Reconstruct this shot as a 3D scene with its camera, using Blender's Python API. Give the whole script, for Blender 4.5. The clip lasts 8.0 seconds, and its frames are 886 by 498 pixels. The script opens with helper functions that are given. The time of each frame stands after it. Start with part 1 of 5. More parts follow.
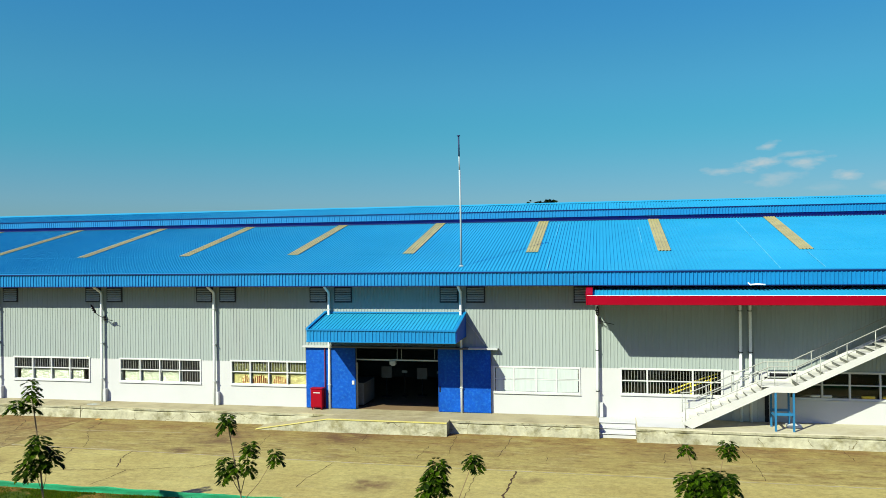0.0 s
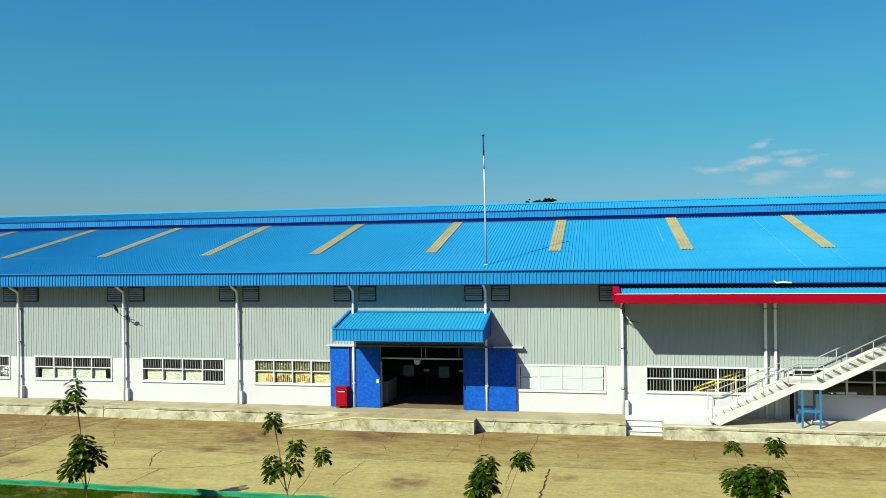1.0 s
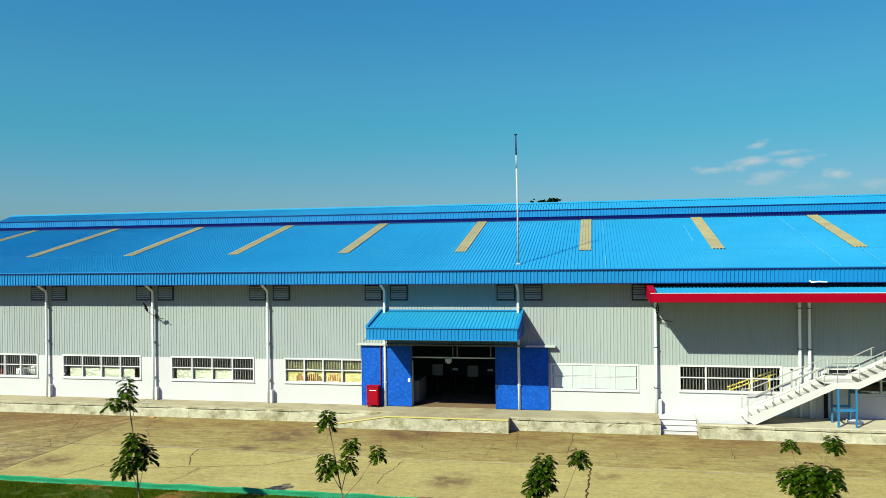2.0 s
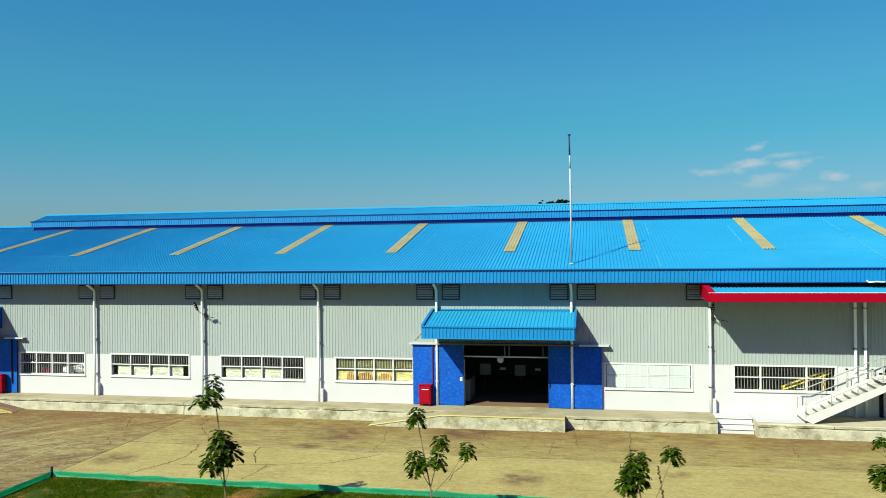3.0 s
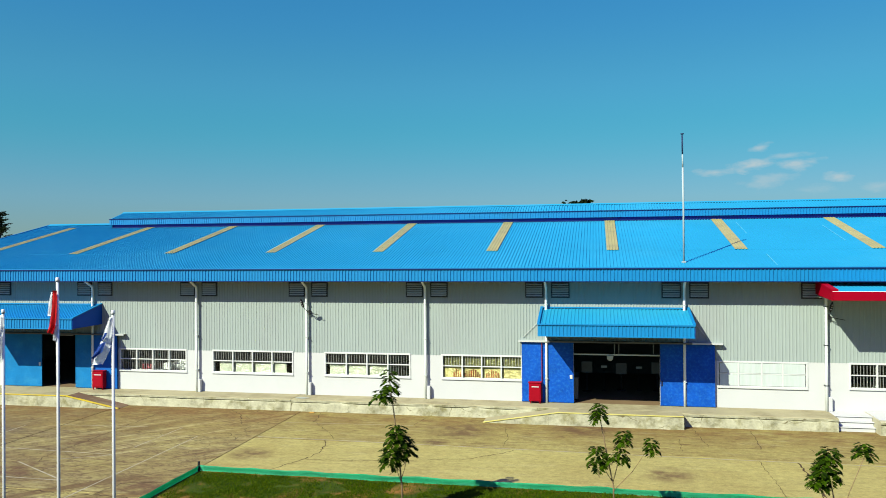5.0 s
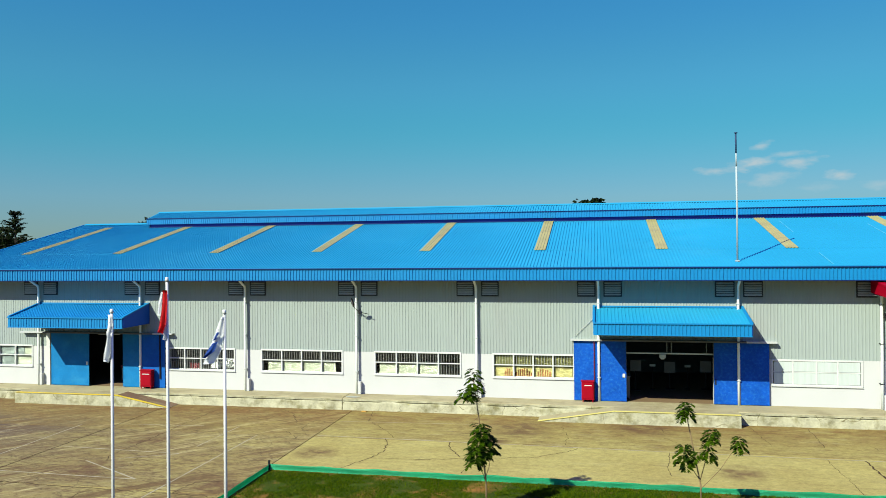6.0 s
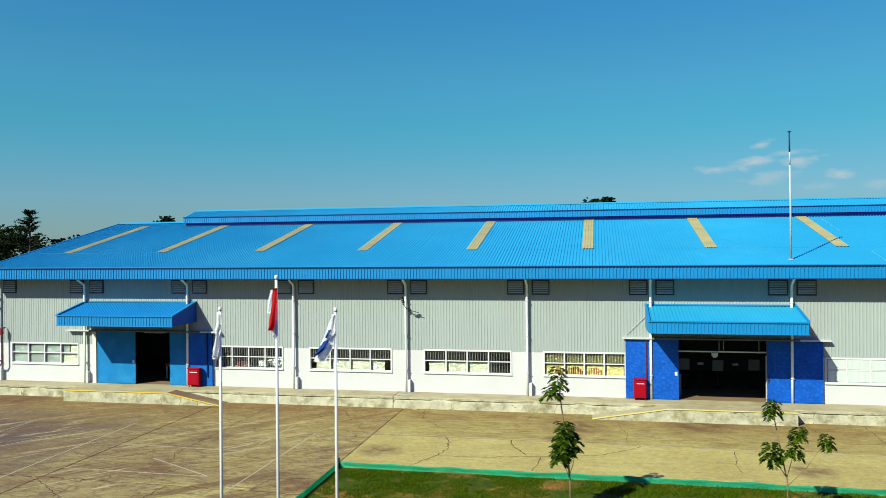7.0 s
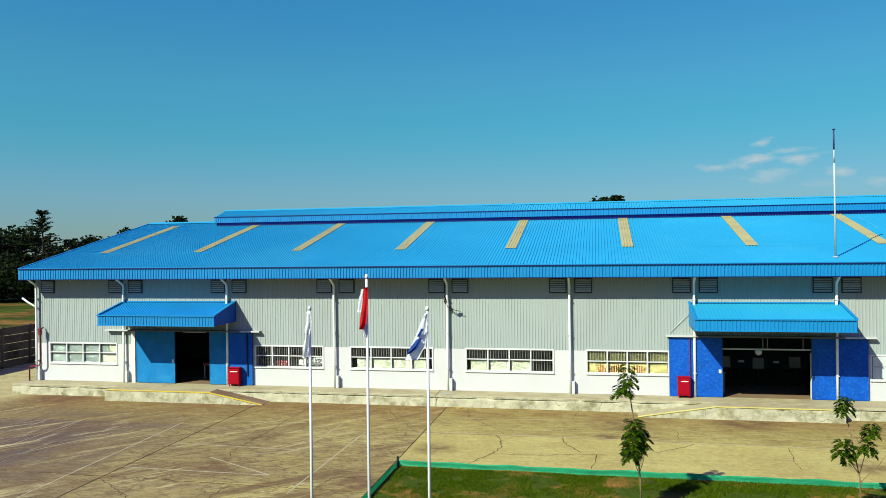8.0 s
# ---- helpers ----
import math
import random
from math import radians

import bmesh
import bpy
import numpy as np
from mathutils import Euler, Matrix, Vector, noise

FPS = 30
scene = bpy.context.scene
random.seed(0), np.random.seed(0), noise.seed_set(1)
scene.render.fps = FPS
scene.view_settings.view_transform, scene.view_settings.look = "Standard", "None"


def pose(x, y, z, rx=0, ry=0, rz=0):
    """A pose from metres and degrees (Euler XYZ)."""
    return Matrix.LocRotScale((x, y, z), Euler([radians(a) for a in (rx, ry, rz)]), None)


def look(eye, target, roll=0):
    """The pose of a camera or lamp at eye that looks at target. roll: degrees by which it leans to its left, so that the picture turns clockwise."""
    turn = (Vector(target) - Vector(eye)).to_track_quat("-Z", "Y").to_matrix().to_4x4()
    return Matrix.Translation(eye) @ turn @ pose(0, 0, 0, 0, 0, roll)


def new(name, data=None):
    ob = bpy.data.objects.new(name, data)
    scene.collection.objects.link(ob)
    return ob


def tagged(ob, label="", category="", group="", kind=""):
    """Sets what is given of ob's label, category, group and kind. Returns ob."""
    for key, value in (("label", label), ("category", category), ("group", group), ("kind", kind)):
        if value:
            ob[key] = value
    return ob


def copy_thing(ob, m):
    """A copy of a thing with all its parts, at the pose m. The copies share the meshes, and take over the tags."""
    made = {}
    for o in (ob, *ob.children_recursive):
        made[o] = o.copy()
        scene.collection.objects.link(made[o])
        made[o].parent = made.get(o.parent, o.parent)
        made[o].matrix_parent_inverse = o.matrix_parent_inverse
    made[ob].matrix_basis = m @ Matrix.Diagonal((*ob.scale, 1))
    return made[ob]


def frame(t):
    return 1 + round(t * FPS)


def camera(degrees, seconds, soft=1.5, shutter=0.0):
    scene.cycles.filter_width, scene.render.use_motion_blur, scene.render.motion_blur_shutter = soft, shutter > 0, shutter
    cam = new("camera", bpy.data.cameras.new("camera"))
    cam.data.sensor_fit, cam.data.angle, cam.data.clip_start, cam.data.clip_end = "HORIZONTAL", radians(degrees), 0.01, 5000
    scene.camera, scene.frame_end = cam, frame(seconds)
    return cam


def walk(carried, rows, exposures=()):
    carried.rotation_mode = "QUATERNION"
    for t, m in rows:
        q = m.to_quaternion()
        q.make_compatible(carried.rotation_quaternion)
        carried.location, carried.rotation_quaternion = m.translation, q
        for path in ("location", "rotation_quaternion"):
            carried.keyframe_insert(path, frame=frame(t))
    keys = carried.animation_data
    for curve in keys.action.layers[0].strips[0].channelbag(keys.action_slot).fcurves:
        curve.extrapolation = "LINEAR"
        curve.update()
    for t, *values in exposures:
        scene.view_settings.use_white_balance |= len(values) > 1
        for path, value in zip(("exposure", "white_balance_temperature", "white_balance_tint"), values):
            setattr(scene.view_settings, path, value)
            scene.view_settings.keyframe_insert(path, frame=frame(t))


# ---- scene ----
cam = camera(60.4, 8.0, soft=0.68, shutter=0.3)
PATH = [
    (0, (11.618, -33.344, 7.803), (11.207, -31.386, 7.810), -0.71),
    (0.5, (10.963, -33.574, 7.797), (10.560, -31.615, 7.804), -0.91),
    (1, (10.272, -33.749, 7.820), (9.878, -31.789, 7.824), -0.81),
    (2.5, (7.713, -34.358, 7.809), (7.325, -32.396, 7.812), -0.71),
    (3, (6.365, -34.710, 7.756), (5.980, -32.747, 7.763), -0.61),
    (3.5, (5.082, -35.008, 7.709), (4.697, -33.046, 7.718), -0.51),
    (4, (3.865, -35.298, 7.699), (3.479, -33.336, 7.707), -0.51),
    (4.5, (2.673, -35.575, 7.708), (2.283, -33.614, 7.715), -0.41),
    (6, (-0.818, -36.400, 7.764), (-1.213, -34.440, 7.767), -0.51),
    (6.5, (-2.030, -36.676, 7.755), (-2.424, -34.715, 7.757), -0.51),
    (7, (-3.193, -36.967, 7.769), (-3.589, -35.006, 7.769), -0.51),
    (7.5, (-4.352, -37.239, 7.797), (-4.750, -35.279, 7.794), -0.61),
    (8, (-5.154, -37.445, 7.790), (-5.552, -35.485, 7.787), -0.71),
]
walk(cam, [(t, look(eye, target, roll)) for t, eye, target, roll in PATH], exposures=[(0.0, 1.1), (8.0, 1.1)])

# ---- sky and sun ----
SUN_WAY = Vector((0.74, 1.0, -1.0)).normalized()
world = bpy.data.worlds.new("sky")
scene.world = world
world.use_nodes = True
wn, wl = world.node_tree.nodes, world.node_tree.links
wn.clear()
sky = wn.new("ShaderNodeTexSky")
sky.sky_type, sky.sun_disc = "NISHITA", False
sky.sun_elevation = math.asin(-SUN_WAY.z)
sky.sun_rotation = math.atan2(-SUN_WAY.x, -SUN_WAY.y)
sky.air_density, sky.dust_density, sky.ozone_density = 1.0, 0.25, 2.0
hue = wn.new("ShaderNodeHueSaturation")
hue.inputs["Saturation"].default_value, hue.inputs["Value"].default_value = 1.62, 1.0
even = wn.new("ShaderNodeGamma")
even.inputs["Gamma"].default_value = 0.62
tint = wn.new("ShaderNodeMix")
tint.data_type, tint.blend_type = "RGBA", "MULTIPLY"
tint.inputs["Factor"].default_value = 1.0
zenith = wn.new("ShaderNodeMix")
zenith.data_type = "RGBA"
zenith.inputs["A"].default_value, zenith.inputs["B"].default_value = (0.811, 1.905, 2.07, 1), (4.35, 1.765, 5.41, 1)
wl.new(sky.outputs["Color"], even.inputs["Color"])
wl.new(even.outputs["Color"], hue.inputs["Color"])
wl.new(hue.outputs["Color"], tint.inputs["A"])

# a few small fair-weather clouds low over the roof
coord = wn.new("ShaderNodeTexCoord")
ragged = wn.new("ShaderNodeTexNoise")
ragged.inputs["Scale"].default_value, ragged.inputs["Detail"].default_value, ragged.inputs["Roughness"].default_value = 42.0, 7.0, 0.55
flat = wn.new("ShaderNodeMapping")
flat.inputs["Scale"].default_value = (1.0, 1.0, 2.6)
wl.new(coord.outputs["Generated"], flat.inputs["Vector"])
wl.new(flat.outputs[0], ragged.inputs["Vector"])


def sky_math(op, a, b=None, clamp=False):
    n = wn.new("ShaderNodeMath")
    n.operation, n.use_clamp = op, clamp
    for i, v in enumerate((a, b)):
        if v is None:
            continue
        if isinstance(v, (int, float)):
            n.inputs[i].default_value = v
        else:
            wl.new(v, n.inputs[i])
    return n.outputs[0]


split = wn.new("ShaderNodeSeparateXYZ")
wl.new(coord.outputs["Generated"], split.inputs[0])
azimuth = sky_math("ARCTAN2", split.outputs["X"], split.outputs["Y"])
height = sky_math("ARCSINE", split.outputs["Z"])
cover = None
for deg_az, deg_h, half_w, half_h, lean, dense in (
        (10.7, 5.78, 1.9, 0.5, 0.09, 1.0), (8.5, 5.42, 2.0, 0.33, 0.07, 0.75), (13.6, 5.8, 1.5, 0.5, 0.0, 0.85), (13.3, 6.35, 1.4, 0.3, 0.05, 0.6),
        (11.35, 6.95, 0.75, 0.35, 0.25, 0.75), (11.7, 4.65, 1.7, 0.6, 0.15, 0.5), (16.2, 4.8, 1.15, 0.36, 0.0, 0.8), (15.1, 4.0, 1.5, 0.4, 0.0, 0.28),
        (18.4, 4.05, 1.3, 0.38, 0.0, 0.4)):
    dx = sky_math("DIVIDE", sky_math("SUBTRACT", azimuth, radians(deg_az)), radians(half_w))
    rise_of = sky_math("MULTIPLY", sky_math("SUBTRACT", azimuth, radians(deg_az)), lean)
    dy = sky_math("DIVIDE", sky_math("SUBTRACT", sky_math("SUBTRACT", height, radians(deg_h)), rise_of), radians(half_h))
    r = sky_math("SQRT", sky_math("ADD", sky_math("MULTIPLY", dx, dx), sky_math("MULTIPLY", dy, dy)))
    body = sky_math("SUBTRACT", 1.0, r)
    body = sky_math("ADD", body, sky_math("MULTIPLY", sky_math("SUBTRACT", ragged.outputs["Fac"], 0.5), 2.4))
    body = sky_math("MULTIPLY", sky_math("MULTIPLY", body, 1.05, True), dense)
    cover = body if cover is None else sky_math("MAXIMUM", cover, body)
# thin brown haze dulls the lowest sky
haze = wn.new("ShaderNodeMix")
haze.data_type, haze.blend_type = "RGBA", "MULTIPLY"
haze.inputs["B"].default_value = (0.93, 0.69, 0.82, 1)
upward = wn.new("ShaderNodeMapRange")
upward.inputs["From Min"].default_value, upward.inputs["From Max"].default_value = radians(18.5), radians(38.0)
wl.new(height, upward.inputs["Value"])
wl.new(upward.outputs[0], zenith.inputs["Factor"])
wl.new(zenith.outputs["Result"], tint.inputs["B"])
thin = wn.new("ShaderNodeMapRange")
thin.interpolation_type = "SMOOTHSTEP"
thin.inputs["From Min"].default_value, thin.inputs["From Max"].default_value = radians(11.0), radians(0.5)
wl.new(height, thin.inputs["Value"])
wl.new(thin.outputs[0], haze.inputs["Factor"])
# the hue drifts from milky at the horizon over cyan to a clear blue
climb = wn.new("ShaderNodeMapRange")
climb.inputs["From Max"].default_value = radians(40.0)
wl.new(height, climb.inputs["Value"])
drift = wn.new("ShaderNodeValToRGB")
drift.color_ramp.interpolation = "EASE"
bands = drift.color_ramp.elements
bands[0].position, bands[1].position = 0.09, 0.62
bands[0].color, bands[1].color = (0.96, 0.87, 0.90, 1), (0.85, 0.85, 0.85, 1)
for where, shade in ((0.228, (0.71, 0.88, 0.845, 1)), (0.315, (0.83, 0.905, 0.89, 1)), (0.45, (0.78, 0.89, 0.95, 1))):
    bands.new(where).color = shade
wl.new(climb.outputs[0], drift.inputs["Fac"])
drifted = wn.new("ShaderNodeMix")
drifted.data_type, drifted.blend_type = "RGBA", "MULTIPLY"
drifted.inputs["Factor"].default_value = 1.0
wl.new(tint.outputs["Result"], drifted.inputs["A"])
wl.new(drift.outputs["Color"], drifted.inputs["B"])
wl.new(drifted.outputs["Result"], haze.inputs["A"])
cloudy = wn.new("ShaderNodeMix")
cloudy.data_type = "RGBA"
cloudy.inputs["B"].default_value = (7.8, 6.8, 5.8, 1)
wl.new(sky_math("MULTIPLY", cover, 0.44), cloudy.inputs["Factor"])
wl.new(haze.outputs["Result"], cloudy.inputs["A"])
back = wn.new("ShaderNodeBackground")
back.inputs["Strength"].default_value = 0.0494
wl.new(cloudy.outputs["Result"], back.inputs["Color"])
out = wn.new("ShaderNodeOutputWorld")
wl.new(back.outputs[0], out.inputs["Surface"])

lamp = bpy.data.lights.new("sun", "SUN")
lamp.energy, lamp.angle, lamp.color = 4.65, radians(0.53), (0.935, 0.965, 0.75)
sun = new("sun", lamp)
sun.matrix_basis = look((0, 0, 60), Vector((0, 0, 60)) + SUN_WAY)


# ---- materials ----
def surface(name, colour, rough=0.6, metal=0.0, vary=0.12, patch=0.5, grain=30.0, bump=0.15, stretch=(1, 1, 1), tone=None, tone_amount=0.0,
            tone_scale=0.3, each=0.0, spec=0.5):
    """Paint, metal, plaster and the like: broad patches, fine grain, a second tone for dirt, and a slight difference from piece to piece."""
    m = bpy.data.materials.new(name)
    m.use_nodes = True
    n, l = m.node_tree.nodes, m.node_tree.links
    p = n["Principled BSDF"]
    p.inputs["Metallic"].default_value = metal
    p.inputs["Specular IOR Level"].default_value = spec
    geo = n.new("ShaderNodeNewGeometry")
    mp = n.new("ShaderNodeMapping")
    mp.inputs["Scale"].default_value = stretch
    l.new(geo.outputs["Position"], mp.inputs["Vector"])
    big, fine = n.new("ShaderNodeTexNoise"), n.new("ShaderNodeTexNoise")
    big.inputs["Scale"].default_value, big.inputs["Detail"].default_value = patch, 5.0
    fine.inputs["Scale"].default_value, fine.inputs["Detail"].default_value = grain, 4.0
    for t in (big, fine):
        l.new(mp.outputs[0], t.inputs["Vector"])
    mix = n.new("ShaderNodeMath")
    mix.operation = "MULTIPLY_ADD"
    l.new(fine.outputs["Fac"], mix.inputs[0])
    mix.inputs[1].default_value = 0.6
    l.new(big.outputs["Fac"], mix.inputs[2])
    span = n.new("ShaderNodeMapRange")
    span.inputs["From Min"].default_value, span.inputs["From Max"].default_value = 0.45, 1.15
    span.inputs["To Min"].default_value, span.inputs["To Max"].default_value = 1.0 - vary, 1.0 + vary
    l.new(mix.outputs[0], span.inputs["Value"])
    factor = span.outputs[0]
    if each:
        info = n.new("ShaderNodeObjectInfo")
        e = n.new("ShaderNodeMath")
        e.operation = "MULTIPLY_ADD"
        l.new(info.outputs["Random"], e.inputs[0])
        e.inputs[1].default_value, e.inputs[2].default_value = 2 * each, 1 - each
        f = n.new("ShaderNodeMath")
        f.operation = "MULTIPLY"
        l.new(factor, f.inputs[0])
        l.new(e.outputs[0], f.inputs[1])
        factor = f.outputs[0]
    base = n.new("ShaderNodeRGB")
    base.outputs[0].default_value = (*colour, 1)
    source = base.outputs[0]
    if tone:
        dirt = n.new("ShaderNodeTexNoise")
        dirt.inputs["Scale"].default_value, dirt.inputs["Detail"].default_value, dirt.inputs["Roughness"].default_value = tone_scale, 8.0, 0.65
        l.new(mp.outputs[0], dirt.inputs["Vector"])
        r = n.new("ShaderNodeMapRange")
        r.inputs["From Min"].default_value, r.inputs["From Max"].default_value = 0.48, 0.68
        r.inputs["To Max"].default_value = tone_amount
        l.new(dirt.outputs["Fac"], r.inputs["Value"])
        b = n.new("ShaderNodeMix")
        b.data_type = "RGBA"
        b.inputs["B"].default_value = (*tone, 1)
        l.new(r.outputs[0], b.inputs["Factor"])
        l.new(source, b.inputs["A"])
        source = b.outputs["Result"]
    mul = n.new("ShaderNodeVectorMath")
    mul.operation = "SCALE"
    l.new(source, mul.inputs[0])
    l.new(factor, mul.inputs["Scale"])
    l.new(mul.outputs[0], p.inputs["Base Color"])
    rr = n.new("ShaderNodeMapRange")
    rr.inputs["To Min"].default_value, rr.inputs["To Max"].default_value = max(0.03, rough - 0.1), min(1.0, rough + 0.12)
    l.new(fine.outputs["Fac"], rr.inputs["Value"])
    l.new(rr.outputs[0], p.inputs["Roughness"])
    if bump:
        bp = n.new("ShaderNodeBump")
        bp.inputs["Strength"].default_value, bp.inputs["Distance"].default_value = bump, 0.02
        l.new(fine.outputs["Fac"], bp.inputs["Height"])
        l.new(bp.outputs[0], p.inputs["Normal"])
    return m


ROOF_BLUE = surface("blue_roof_sheet", (0.012, 0.211, 0.366), 0.6, spec=0.08, vary=0.10, patch=0.18, grain=9, bump=0.05, tone=(0.028, 0.246, 0.388), tone_amount=0.6, tone_scale=0.12)
FASCIA_BLUE = surface("blue_fascia_sheet", (0.003, 0.150, 0.355), 0.5, spec=0.25, vary=0.10, patch=0.5, grain=12, bump=0.05)
# dark blue that holds the shade under the monitor eave
SHADE_BLUE = surface("shade_dark_blue", (0.003, 0.018, 0.3), 0.5, vary=0.15, patch=0.6, grain=10, bump=0.05)
# navy for flashings, and for strips that stand in for shade
NAVY = surface("navy_flashing_and_shade", (0.002, 0.012, 0.08), 0.6, spec=0.15, vary=0.15, patch=0.6, grain=10, bump=0.05)
# shaded copy of the fascia blue, for cheeks turned from the sun
CHEEK_SHADE = surface("shaded_blue_cheek_sheet", (0.003, 0.055, 0.31), 0.6, spec=0.15, vary=0.12, patch=0.6, grain=10, bump=0.05)
DOOR_BLUE = surface("blue_door_paint", (0.002, 0.056, 0.33), 0.6, spec=0.12, vary=0.26, patch=1.2, grain=10, bump=0.1, tone=(0.012, 0.115, 0.42), tone_amount=0.75, tone_scale=8.0)
DOOR_TEAL = surface("faded_blue_door_paint", (0.005, 0.128, 0.33), 0.6, spec=0.12, vary=0.2, patch=1.2, grain=14, bump=0.1, tone=(0.02, 0.18, 0.37), tone_amount=0.6, tone_scale=1.6)
DOOR_MID = surface("worn_mid_blue_door_paint", (0.004, 0.08, 0.33), 0.6, spec=0.12, vary=0.2, patch=1.2, grain=14, bump=0.1, tone=(0.014, 0.13, 0.38), tone_amount=0.6, tone_scale=1.6)
FRAME_BLUE = surface("blue_frame_paint", (0.012, 0.12, 0.25), 0.45, vary=0.1, patch=2, grain=30)
SHEET_GREY = surface("grey_wall_sheet", (0.246, 0.284, 0.274), 0.6, spec=0.15, vary=0.06, patch=0.35, grain=6, bump=0.04, stretch=(1, 1, 0.25), tone=(0.228, 0.245, 0.243), tone_amount=0.5, tone_scale=0.5)
WHITE_WALL = surface("white_wall_paint", (0.425, 0.425, 0.43), 0.8, spec=0.15, vary=0.05, patch=0.8, grain=20, bump=0.12, tone=(0.43, 0.425, 0.42), tone_amount=0.35, tone_scale=0.7)
WHITE_PAINT = surface("white_frame_paint", (0.46, 0.47, 0.46), 0.5, vary=0.05, patch=2, grain=25, bump=0.06)
PIPE_WHITE = surface("white_pipe", (0.66, 0.69, 0.68), 0.45, vary=0.10, patch=1.3, grain=25, bump=0.05, tone=(0.58, 0.61, 0.59), tone_amount=0.5, tone_scale=1.1)
POLE_WHITE = surface("white_pole_paint", (0.50, 0.50, 0.50), 0.4, vary=0.06, patch=1.3, grain=25, bump=0.03)
RED_PAINT = surface("red_fascia_paint", (0.23, 0.0003, 0.01), 0.6, spec=0.05, vary=0.10, patch=0.6, grain=12, bump=0.05)
RED_BOX = surface("red_cabinet_enamel", (0.235, 0.001, 0.009), 0.5, spec=0.1, vary=0.10, patch=2, grain=20, bump=0.04)
RED_PIPE = surface("dark_red_pipe_paint", (0.12, 0.004, 0.01), 0.45, vary=0.15, patch=2, grain=20)
TAN_SHEET = surface("tan_translucent_sheet", (0.275, 0.25, 0.09), 0.5, vary=0.14, patch=1.0, grain=10, bump=0.06, tone=(0.196, 0.175, 0.077), tone_amount=0.6, tone_scale=0.8)
LOUVRE_GREY = surface("grey_louvre", (0.37, 0.385, 0.385), 0.5, vary=0.1, patch=2, grain=20)
DARK_STEEL = surface("dark_steel", (0.014, 0.014, 0.0175), 0.7, spec=0.1, vary=0.2, patch=2, grain=20)
BAR_GREY = surface("grey_window_bar", (0.2, 0.205, 0.195), 0.5, vary=0.1, patch=2, grain=20, metal=0.2)
CREAM = surface("cream_blind", (0.215, 0.222, 0.18), 0.8, vary=0.08, patch=1.5, grain=25, bump=0.1, tone=(0.2, 0.2, 0.13), tone_amount=0.4, tone_scale=1.4)
YELLOW = surface("yellow_line_paint", (0.504, 0.364, 0.014), 0.6, vary=0.18, patch=1.5, grain=20, tone=(0.315, 0.266, 0.112), tone_amount=0.7, tone_scale=1.8)
DEEP_RED = surface("dark_red_cloth", (0.055, 0.006, 0.001), 0.8, spec=0.1, vary=0.2, patch=3, grain=20)
ORANGE = surface("orange_cloth", (0.13, 0.034, 0.004), 0.8, vary=0.2, patch=3, grain=20)
GALVANISED = surface("galvanised_stair_steel", (0.48, 0.475, 0.45), 0.5, vary=0.08, patch=1.5, grain=30, bump=0.05, metal=0.1)
WEDGE_CONCRETE = surface("pale_platform_concrete", (0.27, 0.24, 0.145), 0.85, spec=0.2, vary=0.16, patch=0.9, grain=16, bump=0.4, tone=(0.16, 0.13, 0.07), tone_amount=0.7, tone_scale=0.8)
KERB_CONCRETE = surface("whitewashed_platform_face", (0.33, 0.315, 0.22), 0.9, spec=0.2, vary=0.36, patch=1.6, grain=8, bump=0.7, stretch=(1.2, 1, 1.3), tone=(0.13, 0.115, 0.045), tone_amount=0.85, tone_scale=1.3)


def crackle(m, scale, width, colour):
    """Adds a net of dark cracks to a material."""
    n, l = m.node_tree.nodes, m.node_tree.links
    p = n["Principled BSDF"]
    was = p.inputs["Base Color"].links[0].from_socket
    geo, warp, add, cell = n.new("ShaderNodeNewGeometry"), n.new("ShaderNodeTexNoise"), n.new("ShaderNodeVectorMath"), n.new("ShaderNodeTexVoronoi")
    warp.inputs["Scale"].default_value = 2.5
    add.operation = "MULTIPLY_ADD"
    add.inputs[1].default_value = (0.35, 0.35, 0.35)
    l.new(geo.outputs["Position"], warp.inputs["Vector"])
    l.new(warp.outputs["Color"], add.inputs[0])
    l.new(geo.outputs["Position"], add.inputs[2])
    cell.feature = "DISTANCE_TO_EDGE"
    cell.inputs["Scale"].default_value = scale
    l.new(add.outputs[0], cell.inputs["Vector"])
    r, mask, both, mix = n.new("ShaderNodeMapRange"), n.new("ShaderNodeMapRange"), n.new("ShaderNodeMath"), n.new("ShaderNodeMix")
    r.inputs["From Min"].default_value, r.inputs["From Max"].default_value = width, width * 0.3
    l.new(cell.outputs["Distance"], r.inputs["Value"])
    mask.inputs["From Min"].default_value, mask.inputs["From Max"].default_value = 0.42, 0.55
    l.new(warp.outputs["Fac"], mask.inputs["Value"])
    both.operation = "MULTIPLY"
    l.new(r.outputs[0], both.inputs[0])
    l.new(mask.outputs[0], both.inputs[1])
    mix.data_type = "RGBA"
    mix.inputs["B"].default_value = (*colour, 1)
    l.new(both.outputs[0], mix.inputs["Factor"])
    l.new(was, mix.inputs["A"])
    l.new(mix.outputs["Result"], p.inputs["Base Color"])


